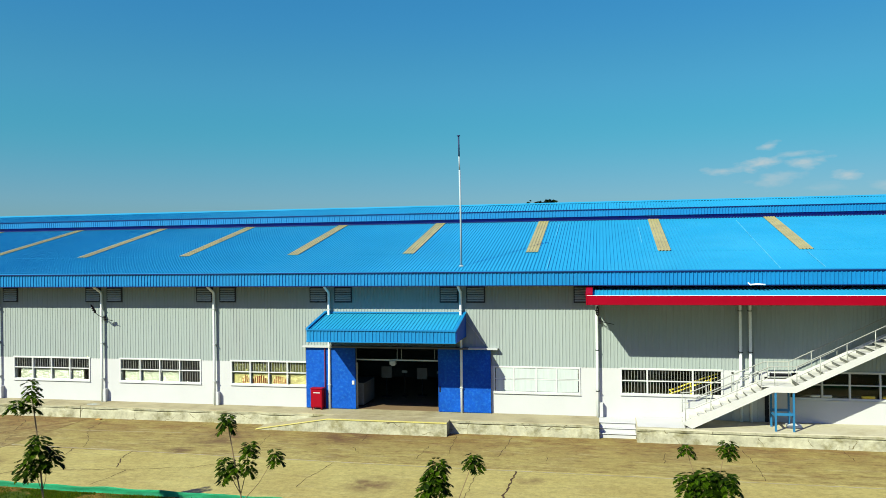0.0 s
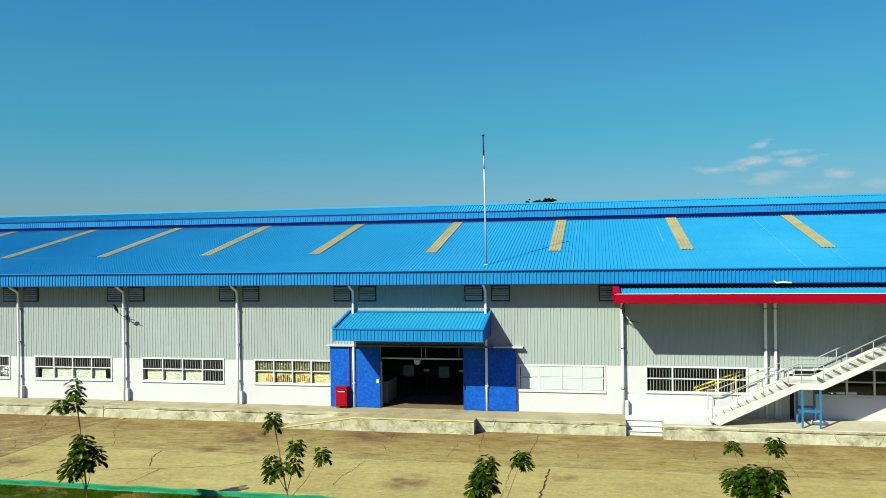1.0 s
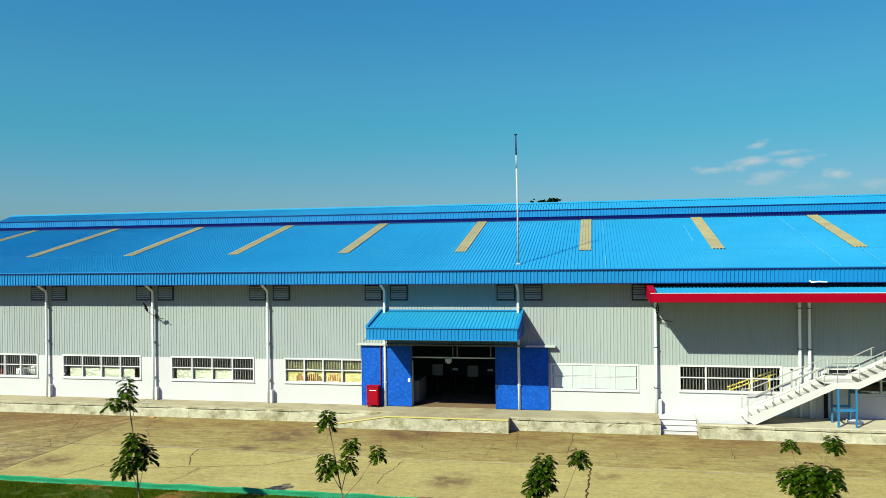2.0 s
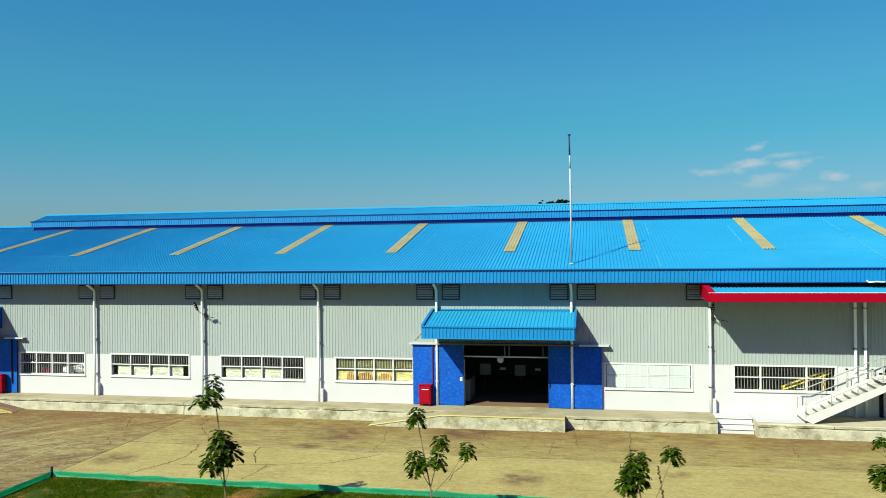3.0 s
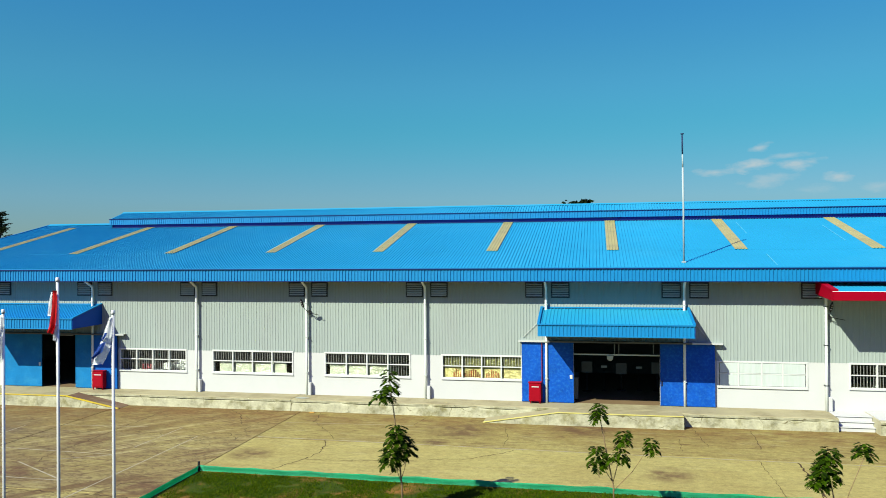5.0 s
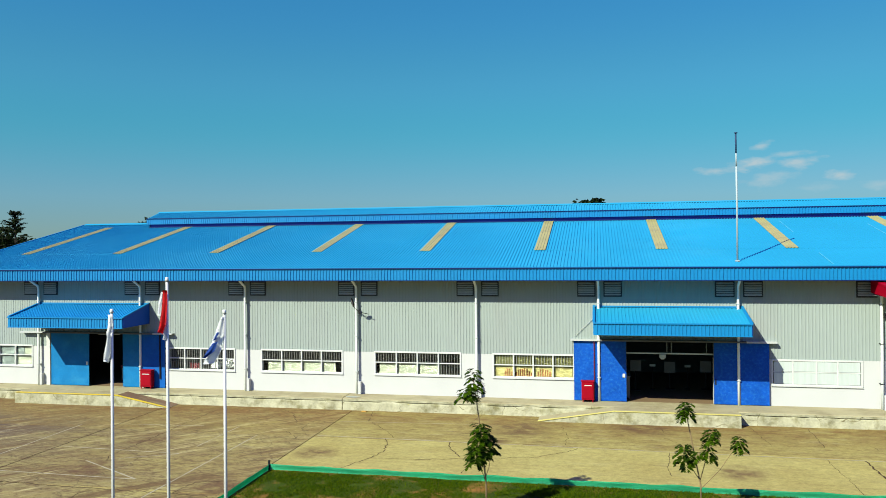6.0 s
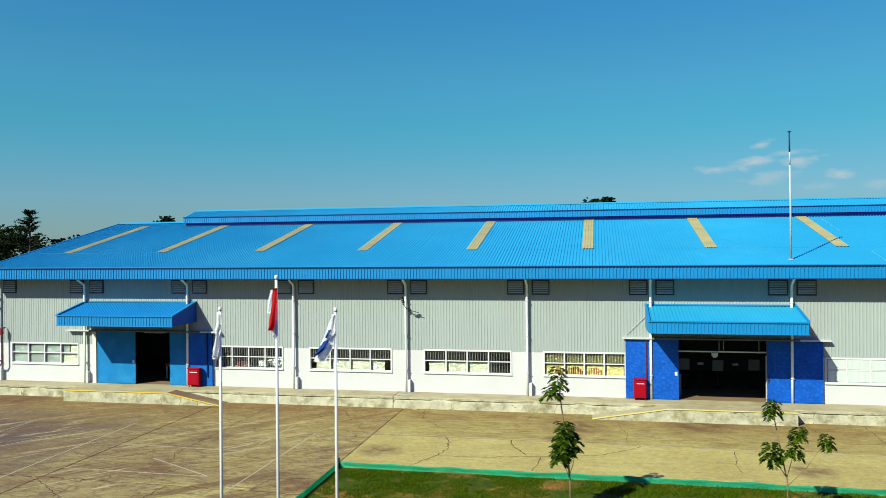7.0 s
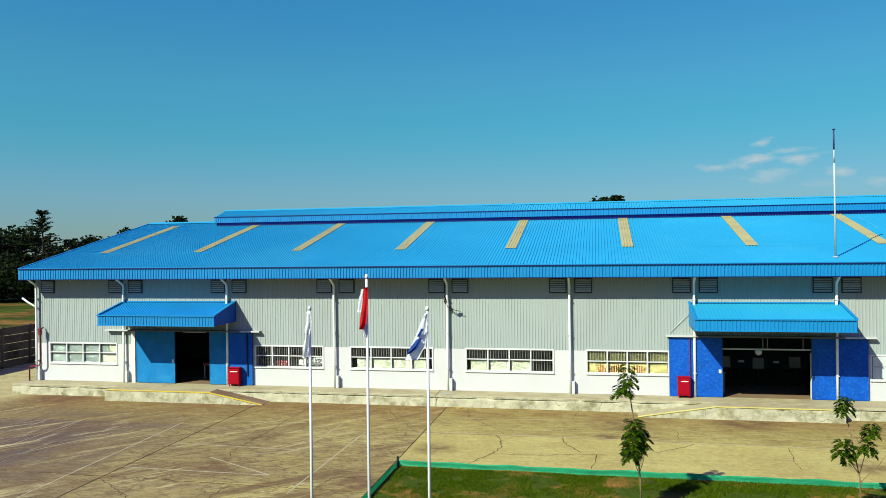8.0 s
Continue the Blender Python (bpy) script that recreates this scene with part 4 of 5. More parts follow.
for bx, by, bz in ((1.9, 3.3, 1.86), (3.62, 3.6, 1.8)):
    low_sign = thing("small_sign", "small pale sign plate on a thin stand inside the hall", "sign", pose(bx, by, DECK), "small signs in the hall")
    part("plate", boxes((-0.14, 0.14, -0.012, 0.012, bz - DECK - 0.05, bz - DECK + 0.06), bevel=0.004), LOUVRE_GREY, low_sign)
    part("post", boxes((-0.012, 0.012, -0.01, 0.014, 0.03, bz - DECK - 0.045)), DARK_STEEL, low_sign)
    part("foot", boxes((-0.12, 0.12, -0.12, 0.12, 0, 0.03), bevel=0.008), DARK_STEEL, low_sign)
counter = thing("counter", "dark grey counter standing inside the doorway", "counter", pose(0.05, 1.35, DECK))
part("body", boxes((-0.62, 0.62, -0.82, 0.82, 0.08, 1.06), bevel=0.01), COUNTER_GREY, counter)
part("plinth", boxes((-0.56, 0.56, -0.76, 0.76, 0, 0.08)), DARK_STEEL, counter)
part("top", boxes((-0.66, 0.66, -0.86, 0.86, 1.06, 1.10), bevel=0.012), board_grey, counter)
table = thing("table", "table with dark red top inside the doorway", "table", pose(-26.2, 2.2, DECK))
part("tabletop", boxes((-0.75, 0.75, -0.45, 0.45, 0.68, 0.86), bevel=0.01), RED_PIPE, table)
for sx in (-0.68, 0.68):
    for sy in (-0.38, 0.38):
        part("leg", boxes((sx - 0.025, sx + 0.025, sy - 0.025, sy + 0.025, 0, 0.68)), LOUVRE_GREY, table)
part("lintel_light", boxes((-27.3, -26.0, 0.3, 0.36, 3.36, 3.42)), WHITE_PAINT, factory)
part("door_head", boxes((-27.8, -25.4, 0.02, 0.2, 3.42, 3.5), (0.5, 4.36, 0.02, 0.2, 3.42, 3.5)), DARK_STEEL, factory)

# ---- lower roof with the red fascia ----
AX0, AX1, AY = 10.97, 60.0, -2.3
annex = holder("side_canopy", factory, pose(0, 0, 0), "long blue lean-to roof with a red fascia")
aslope = Vector((0, 1, 0.13))
sheet("side_roof", annex, ROOF_BLUE, (AX0 + 0.05, AY, 5.93), (1, 0, 0), aslope, AX1 - AX0, 2.4 * aslope.length)
part("red_fascia", boxes((AX0, AX1, AY - 0.08, AY - 0.02, 5.60, 5.965), bevel=0.008), RED_PAINT, annex, "bright red fascia board")
part("fascia_edge", boxes((AX0, AX1, AY - 0.09, AY - 0.0, 5.965, 5.98)), PIPE_WHITE, annex)
part("red_end_board", prism([(AY - 0.08, 5.60), (AY - 0.08, 5.99), (0.0, 6.30), (0.0, 5.75)], AX0 - 0.04, AX0 + 0.02), RED_PAINT, annex)
part("rake_cap", prism([(AY - 0.085, 5.97), (AY - 0.085, 6.06), (0.0, 6.36), (0.0, 6.27)], AX0 - 0.05, AX0 + 0.22), RED_PAINT, annex)
part("soffit", boxes((AX0 + 0.02, AX1, AY, -0.01, 5.62, 5.65)), WHITE_PAINT, annex)

# ---- loading platform ----


def lumpy(bm, amount, scale):
    for v in bm.verts:
        n3 = noise.noise_vector(v.co * scale)
        v.co += Vector((0, n3.y * amount, n3.z * amount * 0.5))
    return bm


def platform_run(x0, x1, y0, step=0.22):
    """A stretch of platform with an uneven, chipped front edge."""
    bm = bmesh.new()
    n = max(2, round((x1 - x0) / step))
    rows = []
    for i in range(n + 1):
        x = x0 + (x1 - x0) * i / n
        chip = max(0.0, noise.noise((x * 0.9, 3.1, 0)) - 0.05) * 0.16
        bulge = 0.035 * noise.noise((x * 1.7, 9.0, 2.0))
        lip = 0.03 * noise.noise((x * 2.9, 1.0, 7.0))
        rows.append([bm.verts.new(p) for p in ((x, 0.0, -0.1), (x, 0.0, DECK), (x, y0 + 0.03 + chip, DECK - 0.004), (x, y0 - 0.03 + chip + lip, DECK - 0.03 - chip * 0.4), (x, y0 - 0.02 + chip + lip, DECK - 0.12), (x, y0 + 0.035, DECK - 0.14 + lip),
                                               (x, y0 + bulge + 0.01, DECK - 0.22 + lip), (x, y0 - 0.01 + bulge, G + 0.10), (x, y0 - 0.05 + bulge, -0.1))])
    for a, b in zip(rows, rows[1:]):
        for k in range(8):
            bm.faces.new((a[k], b[k], b[k + 1], a[k + 1]))
    bm.faces.new(rows[0]), bm.faces.new(rows[-1][::-1])
    return bm


PALE_DECK = surface("bleached_platform_concrete", (0.36, 0.335, 0.235), 0.85, spec=0.2, vary=0.14, patch=0.9, grain=16, bump=0.3, tone=(0.24, 0.21, 0.12), tone_amount=0.6, tone_scale=0.8)
deck = thing("loading_platform", "raised concrete platform with chipped whitewashed edge along the wall", "platform", kind="structure")
for a, b, y in ((-36.7, -30.4, FRONT), (-30.4, -12.96, FRONT), (-12.925, 5.15, FRONT), (5.15, 11.38, -1.6), (12.86, 24.0, -1.95), (24.0, 60.0, -1.95)):
    me = to_mesh("platform_block", platform_run(a, b, y))
    me.materials.append(PALE_DECK if a > 12 else WEDGE_CONCRETE), me.materials.append(KERB_CONCRETE)
    for f in me.polygons:
        f.material_index = 1 if abs(f.normal.z) < 0.6 and f.normal.y < 0 else 0
    part("platform_block", me, None, deck)
part("platform_block", boxes((11.38, 12.86, -0.8, 0.0, -0.1, DECK)), WHITE_WALL, deck, "white painted head of the steps")
spill = bmesh.new()
edge = [(math.cos(0.45 * k) * (1 + 0.35 * noise.noise((k * 0.9, 2.0, 4.0))), math.sin(0.45 * k) * (1 + 0.35 * noise.noise((k * 0.9, 7.0, 1.0)))) for k in range(14)]
ngon(spill, [(-12.5 + 0.36 * px, -0.88 + 0.2 * py, DECK + 0.006) for px, py in edge])
part("paint_spill", spill, surface("pale_blue_paint_spill", (0.25, 0.27, 0.235), 0.85, vary=0.2, patch=2.0, grain=12, tone=(0.26, 0.235, 0.145), tone_amount=1.0, tone_scale=4.0), deck, "pale greyish-blue paint spilt on the platform")
part("tiled_strip", boxes((12.9, 15.1, -1.7, -0.02, DECK + 0.004, DECK + 0.024)), WHITE_WALL, deck)


def ramp(x_end, x_bend, x_foot, slope_material, line_paint):
    """A raised apron in front of a door, level at one end and sloping to the yard at the other, with a yellow edge line."""
    y0, y1, top = -2.2, FRONT + 0.12, DECK - 0.01
    bm = bmesh.new()
    xs = [x_end, x_end + 0.001 * (x_bend - x_end)] + [x_end + (x_bend - x_end) * i / 8 for i in range(1, 9)] + [x_bend + (x_foot - x_bend) * i / 6 for i in range(1, 7)]
    rows = []
    for x in xs:
        f = 0.0 if abs(x - x_end) <= abs(x_bend - x_end) else (x - x_bend) / (x_foot - x_bend)
        z = top + (G + 0.015 - top) * f
        j = 0.02 * noise.noise((x * 1.3, 5, 1))
        rows.append([bm.verts.new(p) for p in ((x, y1, z), (x, y0, z), (x, y0 - 0.03 + j, z - 0.05), (x, y0 - 0.05 + j, -0.1), (x, y1, -0.1))])
    for a, b in zip(rows, rows[1:]):
        for k in range(4):
            bm.faces.new((a[k], b[k], b[k + 1], a[k + 1]))
    bm.faces.new(rows[0]), bm.faces.new(rows[-1])
    me = to_mesh("ramp", bm)
    me.materials.append(WEDGE_CONCRETE), me.materials.append(KERB_CONCRETE)
    for f in me.polygons:
        sloping = (f.center.x - x_bend) * (x_foot - x_bend) > 0
        f.material_index = 1 if abs(f.normal.z) < 0.5 else (2 if sloping else 0)
    me.materials.append(slope_material)
    r = thing("ramp", "concrete door ramp with a yellow painted edge", "ramp", group="door ramps", bm=me)
    line = bmesh.new()
    for a, b, za, zb in ((x_end, x_bend, top, top), (x_bend, x_foot, top, G + 0.02)):
        for x_a, x_b, z_a, z_b in [(a + (b - a) * k / 4, a + (b - a) * (k + 1) / 4, za + (zb - za) * k / 4, za + (zb - za) * (k + 1) / 4) for k in range(4)]:
            q = [(x_a, y0 - 0.055, z_a + 0.006), (x_b, y0 - 0.055, z_b + 0.006), (x_b, y0 + 0.09, z_b + 0.006), (x_a, y0 + 0.09, z_a + 0.006)]
            lo = [(x_a, y0 - 0.055, z_a - 0.018), (x_b, y0 - 0.055, z_b - 0.018)]
            ngon(line, q)
            ngon(line, [lo[0], lo[1], q[1], q[0]])
    part("edge_line", line, line_paint, r, "worn yellow edge line")
    return r


MUDDY = surface("muddy_ramp_concrete", (0.125, 0.078, 0.05), 0.9, spec=0.15, vary=0.25, patch=1.2, grain=12, bump=0.5, stretch=(0.5, 1.4, 1), tone=(0.22, 0.18, 0.1), tone_amount=0.7, tone_scale=1.4)
FADED_YELLOW = surface("faded_yellow_line_paint", (0.47, 0.41, 0.11), 0.7, vary=0.18, patch=1.5, grain=20, tone=(0.35, 0.32, 0.15), tone_amount=0.7, tone_scale=1.8)
ramp(-30.32, -24.5, -21.6, MUDDY, YELLOW)
ramp(5.15, -0.12, -3.45, WEDGE_CONCRETE, FADED_YELLOW)

scrap = lumpy(boxes((-0.13, 0.13, -0.08, 0.08, -0.01, 0.045), bevel=0.02), 0.05, 6.0)
thing("orange_scrap", "crumpled orange plastic scrap lying at the platform foot", "scrap", pose(-11.75, -1.55, G), bm=scrap, material=surface("orange_plastic_scrap", (0.30, 0.155, 0.015), 0.7, vary=0.2, patch=4, grain=20))

steps = thing("steps", "short flight of white painted concrete steps", "steps", pose(11.4, -1.42, G))
for i in range(3):
    step = part("step", boxes((0, 1.44, 0.19 * i + 0.03, 0.62, 0.19 * i, 0.19 * (i + 1) - 0.03)), WHITE_WALL, steps)
    part("nosing", boxes((-0.02, 1.46, 0.19 * i - 0.015, 0.62, 0.19 * (i + 1) - 0.03, 0.19 * (i + 1)), bevel=0.008), WHITE_WALL, step)

# ---- outside staircase ----
STAIR_GREY = surface("dull_zinc_rail", (0.27, 0.275, 0.25), 0.5, vary=0.1, patch=1.5, grain=30, metal=0.2)
# darker than the treads: the shadow on the risers is put into this grey
RISER_SHADE = surface("shaded_zinc_riser", (0.10, 0.105, 0.09), 0.6, vary=0.12, patch=1.5, grain=30)
stair = thing("outside_staircase", "pale steel staircase with a landing, climbing along the wall", "staircase")
SY0, SY1 = -1.72, -0.42


def stringer(y, x0, z0, x1, z1, flat_to, x2, z2):
    pts = [(x0, z0), (x1, z1), (flat_to, z1), (x2, z2)]
    bm = bmesh.new()
    low = [(x, z) for x, z in pts]
    high = [(x - (0.4 if i == 0 else 0.1), z + (0.215 if y < -1.0 else 0.31)) for i, (x, z) in enumerate(pts)]
    a = [[bm.verts.new((x, yy, z)) for x, z in low] for yy in (y - 0.03, y + 0.03)]
    b = [[bm.verts.new((x, yy, z)) for x, z in high] for yy in (y - 0.03, y + 0.03)]
    for i in range(3):
        bm.faces.new((a[0][i], a[0][i + 1], b[0][i + 1], b[0][i]))
        bm.faces.new((a[1][i + 1], a[1][i], b[1][i], b[1][i + 1]))
        bm.faces.new((a[0][i + 1], a[0][i], a[1][i], a[1][i + 1]))
        bm.faces.new((b[0][i], b[0][i + 1], b[1][i + 1], b[1][i]))
    bm.faces.new((a[0][0], b[0][0], b[1][0], a[1][0])), bm.faces.new((a[0][3], a[1][3], b[1][3], b[0][3]))
    return bm


TOPX, TOPZ = 24.6, 5.06
for y in (SY0, SY1):
    part("stringer", stringer(y, 15.0, DECK, 18.04, 2.17, 18.86, TOPX, TOPZ), GALVANISED, stair)
under_plate = bmesh.new()
for (xa, za), (xb, zb) in (((15.0, DECK), (18.04, 2.17)), ((18.04, 2.17), (18.86, 2.17)), ((18.86, 2.17), (TOPX, TOPZ))):
    lower = [(xa, SY0 + 0.03, za + 0.04), (xb, SY0 + 0.03, zb + 0.04), (xb, SY1 - 0.03, zb + 0.04), (xa, SY1 - 0.03, za + 0.04)]
    ngon(under_plate, lower)
    ngon(under_plate, [(x, y, z + 0.015) for x, y, z in reversed(lower)])
part("under_plate", under_plate, GALVANISED, stair)
for count, x_first, z_first, run, rise_by in ((10, 14.72, DECK + 0.16, 0.30, 0.153), (19, 18.98, 2.545, 0.298, 0.150)):
    tread_mesh = to_mesh("tread", boxes((-0.02, run + 0.03, SY0 - 0.02, SY1 + 0.02, -0.03, 0.0)))
    riser_mesh = to_mesh("riser", boxes((0.02, 0.035, SY0 - 0.01, SY1 + 0.01, -rise_by - 0.05, -0.03)))
    tread_mesh.materials.append(GALVANISED), riser_mesh.materials.append(RISER_SHADE)
    for i in range(count):
        part("tread", tread_mesh, GALVANISED, stair).location = (x_first + run * i, 0, z_first + rise_by * i)
        part("riser", riser_mesh, RISER_SHADE, stair).location = (x_first + run * i, 0, z_first + rise_by * i)
part("landing", boxes((17.6, 18.86, SY0 - 0.02, SY1 + 0.02, 2.37, 2.41)), GALVANISED, stair)
part("upper_landing", boxes((24.5, 27.5, SY0, -0.02, 5.0, 5.06)), GALVANISED, stair)
for y in (SY0, SY1):
    for drop, r in ((0.0, 0.022), (0.4, 0.012)):
        part("handrail", tube([(14.72, y, 1.84 - drop), (15.1, y, 1.86 - drop), (17.95, y, 3.17 - drop), (18.92, y, 3.19 - drop), (24.6, y, 6.07 - drop)], r, 8), STAIR_GREY, stair)
    for px, pz, top in ((14.76, DECK + 0.1, 1.84), (15.72, 1.2, 2.14), (16.7, 1.68, 2.6), (17.62, 2.15, 3.02), (18.1, 2.3, 3.18), (18.9, 2.3, 3.19), (19.75, 2.75, 3.61), (20.7, 3.2, 4.09), (21.7, 3.7, 4.6), (22.7, 4.2, 5.1), (23.7, 4.7, 5.6)):
        part("post", tube([(px, y, pz), (px, y, top)], 0.016, 8), STAIR_GREY, stair)
prop = thing("blue_prop_frame", "blue painted steel trestle propping the stair landing", "trestle", pose(18.12, -1.7, DECK))
for lx in (0.0, 0.66):
    for ly in (0.0, 0.85):
        part("leg", boxes((lx - 0.035, lx + 0.035, ly - 0.035, ly + 0.035, 0, 1.5)), FRAME_BLUE, prop)
for ly in (0.0, 0.85):
    part("crossbar", boxes((0.035, 0.625, ly - 0.03, ly + 0.03, 0.62, 0.72)), FRAME_BLUE, prop)
for lx in (0.0, 0.66):
    part("crossbar", boxes((lx - 0.03, lx + 0.03, 0.035, 0.815, 0.55, 0.62)), FRAME_BLUE, prop)

# doorway and odds and ends under the stairs
under = thing("side_door", "plain white door in the shade under the stairs", "door", pose(16.85, 0, DECK))
part("door_leaf", boxes((0, 0.9, -0.05, -0.004, 0, 1.95), bevel=0.006), WHITE_PAINT, under)
part("door_frame", boxes((-0.08, 0.0, -0.07, -0.002, 0, 2.02), (0.9, 0.98, -0.07, -0.002, 0, 2.02), (-0.08, 0.98, -0.07, -0.002, 1.95, 2.03)), LOUVRE_GREY, under)
part("dark_panel", boxes((18.05, 18.2, -0.06, -0.004, DECK, 2.5)), DARK_STEEL, factory)
thing("vent_unit", "small white grille unit fixed to the wall", "grille", pose(18.1, -0.14, 2.50), bm=boxes((0.05, 0.95, -0.1, 0.13, 0, 0.22), bevel=0.01), material=WHITE_PAINT)
part("grille_slot", boxes((18.2, 19.0, -0.246, -0.242, 2.53, 2.69)), DARK_STEEL, factory)
thing("white_tub", "low white tub standing on the platform", "tub", pose(18.95, -0.9, DECK), bm=boxes((-0.28, 0.28, -0.18, 0.18, 0, 0.13), bevel=0.03), material=WHITE_PAINT)
stairs_in = thing("inner_stair_rail", "yellow stair rail inside behind the window", "railing")
for k in (0.0, 0.45):
    part("rail", tube([(14.3, 0.35, 1.62 + k * 0.35), (16.3, 0.35, 2.40 + k * 0.35)], 0.035, 8), YELLOW, stairs_in)
for k in range(3):
    part("post", tube([(14.4 + 0.8 * k, 0.35, DECK), (14.4 + 0.8 * k, 0.35, 1.75 + 0.31 * k)], 0.03, 8), YELLOW, stairs_in)

# ---- fixtures on the wall ----


LAMP_GREY = surface("dull_lamp_glass", (0.3, 0.3, 0.3), 0.3, vary=0.2, patch=4, grain=20)


def wall_lamp(cx):
    ob = thing("wall_lamp", "dark street-lamp head on a bent arm beside the downspout", "lamp", pose(cx, -0.2, 4.75), "wall lamps")
    bm = bmesh.new()
    bmesh.ops.create_uvsphere(bm, u_segments=14, v_segments=9, radius=1.0)
    for v in bm.verts:
        wide = 0.07 * (1.0 - 0.35 * v.co.z)
        v.co = Vector((v.co.x * wide, max(-0.05, v.co.y * 0.07), v.co.z * 0.29))
    bm.transform(pose(-0.02, -0.62, 0.50, 38, 0, 0))
    head = part("head", bm, DARK_STEEL, ob)
    for k in range(3):
        part("lens", boxes((-0.03, 0.03, -0.07, -0.045, -0.15 + 0.13 * k, -0.10 + 0.13 * k), bevel=0.01), LAMP_GREY, head).matrix_basis = pose(-0.02, -0.62, 0.50, 38, 0, 0)
    part("arm", tube([(-0.01, -0.48, 0.30), (0.02, -0.3, 0.16), (0.07, -0.05, 0.04), (0.10, 0.10, 0.02)], 0.015, 8), DARK_STEEL, ob)
    part("bracket", boxes((0.04, 0.12, 0.06, 0.17, -0.12, 0.1)), DARK_STEEL, ob)
    part("side_bar", tube([(0.08, 0.0, 0.02), (0.32, -0.08, -0.05), (0.66, -0.1, -0.12)], 0.015, 6), DARK_STEEL, ob)


wall_lamp(-12.5)
wall_lamp(11.38)


def hydrant_box(cx, w):
    ob = thing("hydrant_cabinet", "red steel fire cabinet on short legs beside the blue door", "cabinet", pose(cx, -0.34, DECK), "fire cabinets")
    part("body", boxes((0, w, -0.16, 0.14, 0.1, 0.95), bevel=0.02), RED_BOX, ob)
    part("lid", boxes((-0.025, w + 0.025, -0.19, 0.15, 0.95, 0.99), bevel=0.01), RED_BOX, ob)
    part("door", boxes((0.05, w - 0.05, -0.175, -0.16, 0.17, 0.88), bevel=0.006), RED_BOX, ob)
    part("label_plate", boxes((0.13, w - 0.10, -0.183, -0.175, 0.76, 0.80)), WHITE_PAINT, ob, "white label strip")
    for lx in (0.04, w - 0.08):
        for ly in (-0.13, 0.08):
            part("leg", boxes((lx, lx + 0.04, ly, ly + 0.04, 0, 0.1)), RED_BOX, ob)


hydrant_box(-24.28, 0.64)
hydrant_box(-1.55, 0.56)
riser = thing("fire_riser", "dark red fire-water pipe at the corner of the hall", "pipe", pose(-35.75, -0.3, DECK))
part("pipe", tube([(0.1, 0.2, 2.95), (0.05, 0.02, 2.9), (0.05, 0, 2.7), (0.05, 0, 1.0), (-0.05, -0.02, 0.85), (-0.55, -0.05, 0.80), (-0.62, -0.05, 0.7), (-0.62, -0.05, 0.0)], 0.042, 10), RED_PIPE, riser)
part("valve", boxes((-0.03, 0.13, -0.09, 0.07, 2.55, 2.95), bevel=0.03), RED_PIPE, riser)

# mast on the roof
mast = thing("lightning_mast", "thin white lightning mast with a dark tip on the roof", "mast", pose(5.44, 0.02, roof_z(0.02)))
part("pole", tube([(0, 0, 0), (0, -0.02, 2.5), (-0.02, -0.04, 4.3)], 0.042, 10), MAST_GREY, mast)
part("upper_pole", tube([(-0.02, -0.04, 4.3), (-0.03, -0.06, 4.9)], 0.032, 8), MAST_GREY, mast)
part("tip", tube([(-0.03, -0.06, 4.9), (-0.04, -0.08, 5.8)], 0.035, 8), MAST_TIP, mast)
part("crown", tube([(-0.04, -0.08, 5.8), (-0.04, -0.08, 5.84)], 0.075, 8), MAST_TIP, mast)
part("foot_plate", boxes((-0.09, 0.09, -0.09, 0.09, 0.0, 0.06), bevel=0.008), MAST_GREY, mast)

# ---- flagpoles ----


def flagpole(x, y, top, label, cloths):
    """A white pole with a cap and its flag; cloths: (name, material, outline function) laid along the hoist."""
    fp = thing("flagpole", label, "flagpole", pose(x, y, G), "flagpoles")
    h = top - G
    part("pole", tube([(0, 0, 0), (0, 0, h * 0.55), (0, 0, h)], 0.037, 12, taper=0.8), POLE_WHITE, fp)
    part("cap", tube([(0, 0, h - 0.02), (0, 0, h + 0.02), (0, 0, h + 0.07)], 0.045, 12, taper=0.75), POLE_WHITE, fp)
    part("foot", tube([(0, 0, 0), (0, 0, 0.12)], 0.16, 14, taper=0.8), WEDGE_CONCRETE, fp)
    for name, mat, left, right, ripple, depth in cloths:
        part(name, cloth(left, right, h, ripple, depth), mat, fp)
    return fp


def along(pts, f):
    """The point a share f along a line of points."""
    k = f * (len(pts) - 1)
    i = min(int(k), len(pts) - 2)
    return [a + (b - a) * (k - i) for a, b in zip(pts[i], pts[i + 1])]


def cloth(left, right, h, ripple, depth, nu=16, nv=9):
    """Hanging cloth between two falling edges, with folds; x to the side, z down from the pole's top."""
    bm = bmesh.new()
    grid = []
    for i in range(nu + 1):
        (xa, za), (xb, zb) = along(left, i / nu), along(right, i / nu)
        row = []
        for j in range(nv + 1):
            f = j / nv
            fold = ripple * math.sin(2 * math.pi * 1.4 * f + 1.5 * i / nu) * (0.4 + 0.6 * i / nu)
            row.append(bm.verts.new((xa + (xb - xa) * f + 0.25 * fold, depth - 0.05 + fold, h + za + (zb - za) * f)))
        grid.append(row)
    for i in range(nu):
        for j in range(nv):
            bm.faces.new((grid[i][j], grid[i + 1][j], grid[i + 1][j + 1], grid[i][j + 1])).smooth = True
    bmesh.ops.solidify(bm, geom=list(bm.faces), thickness=0.006)
    return bm


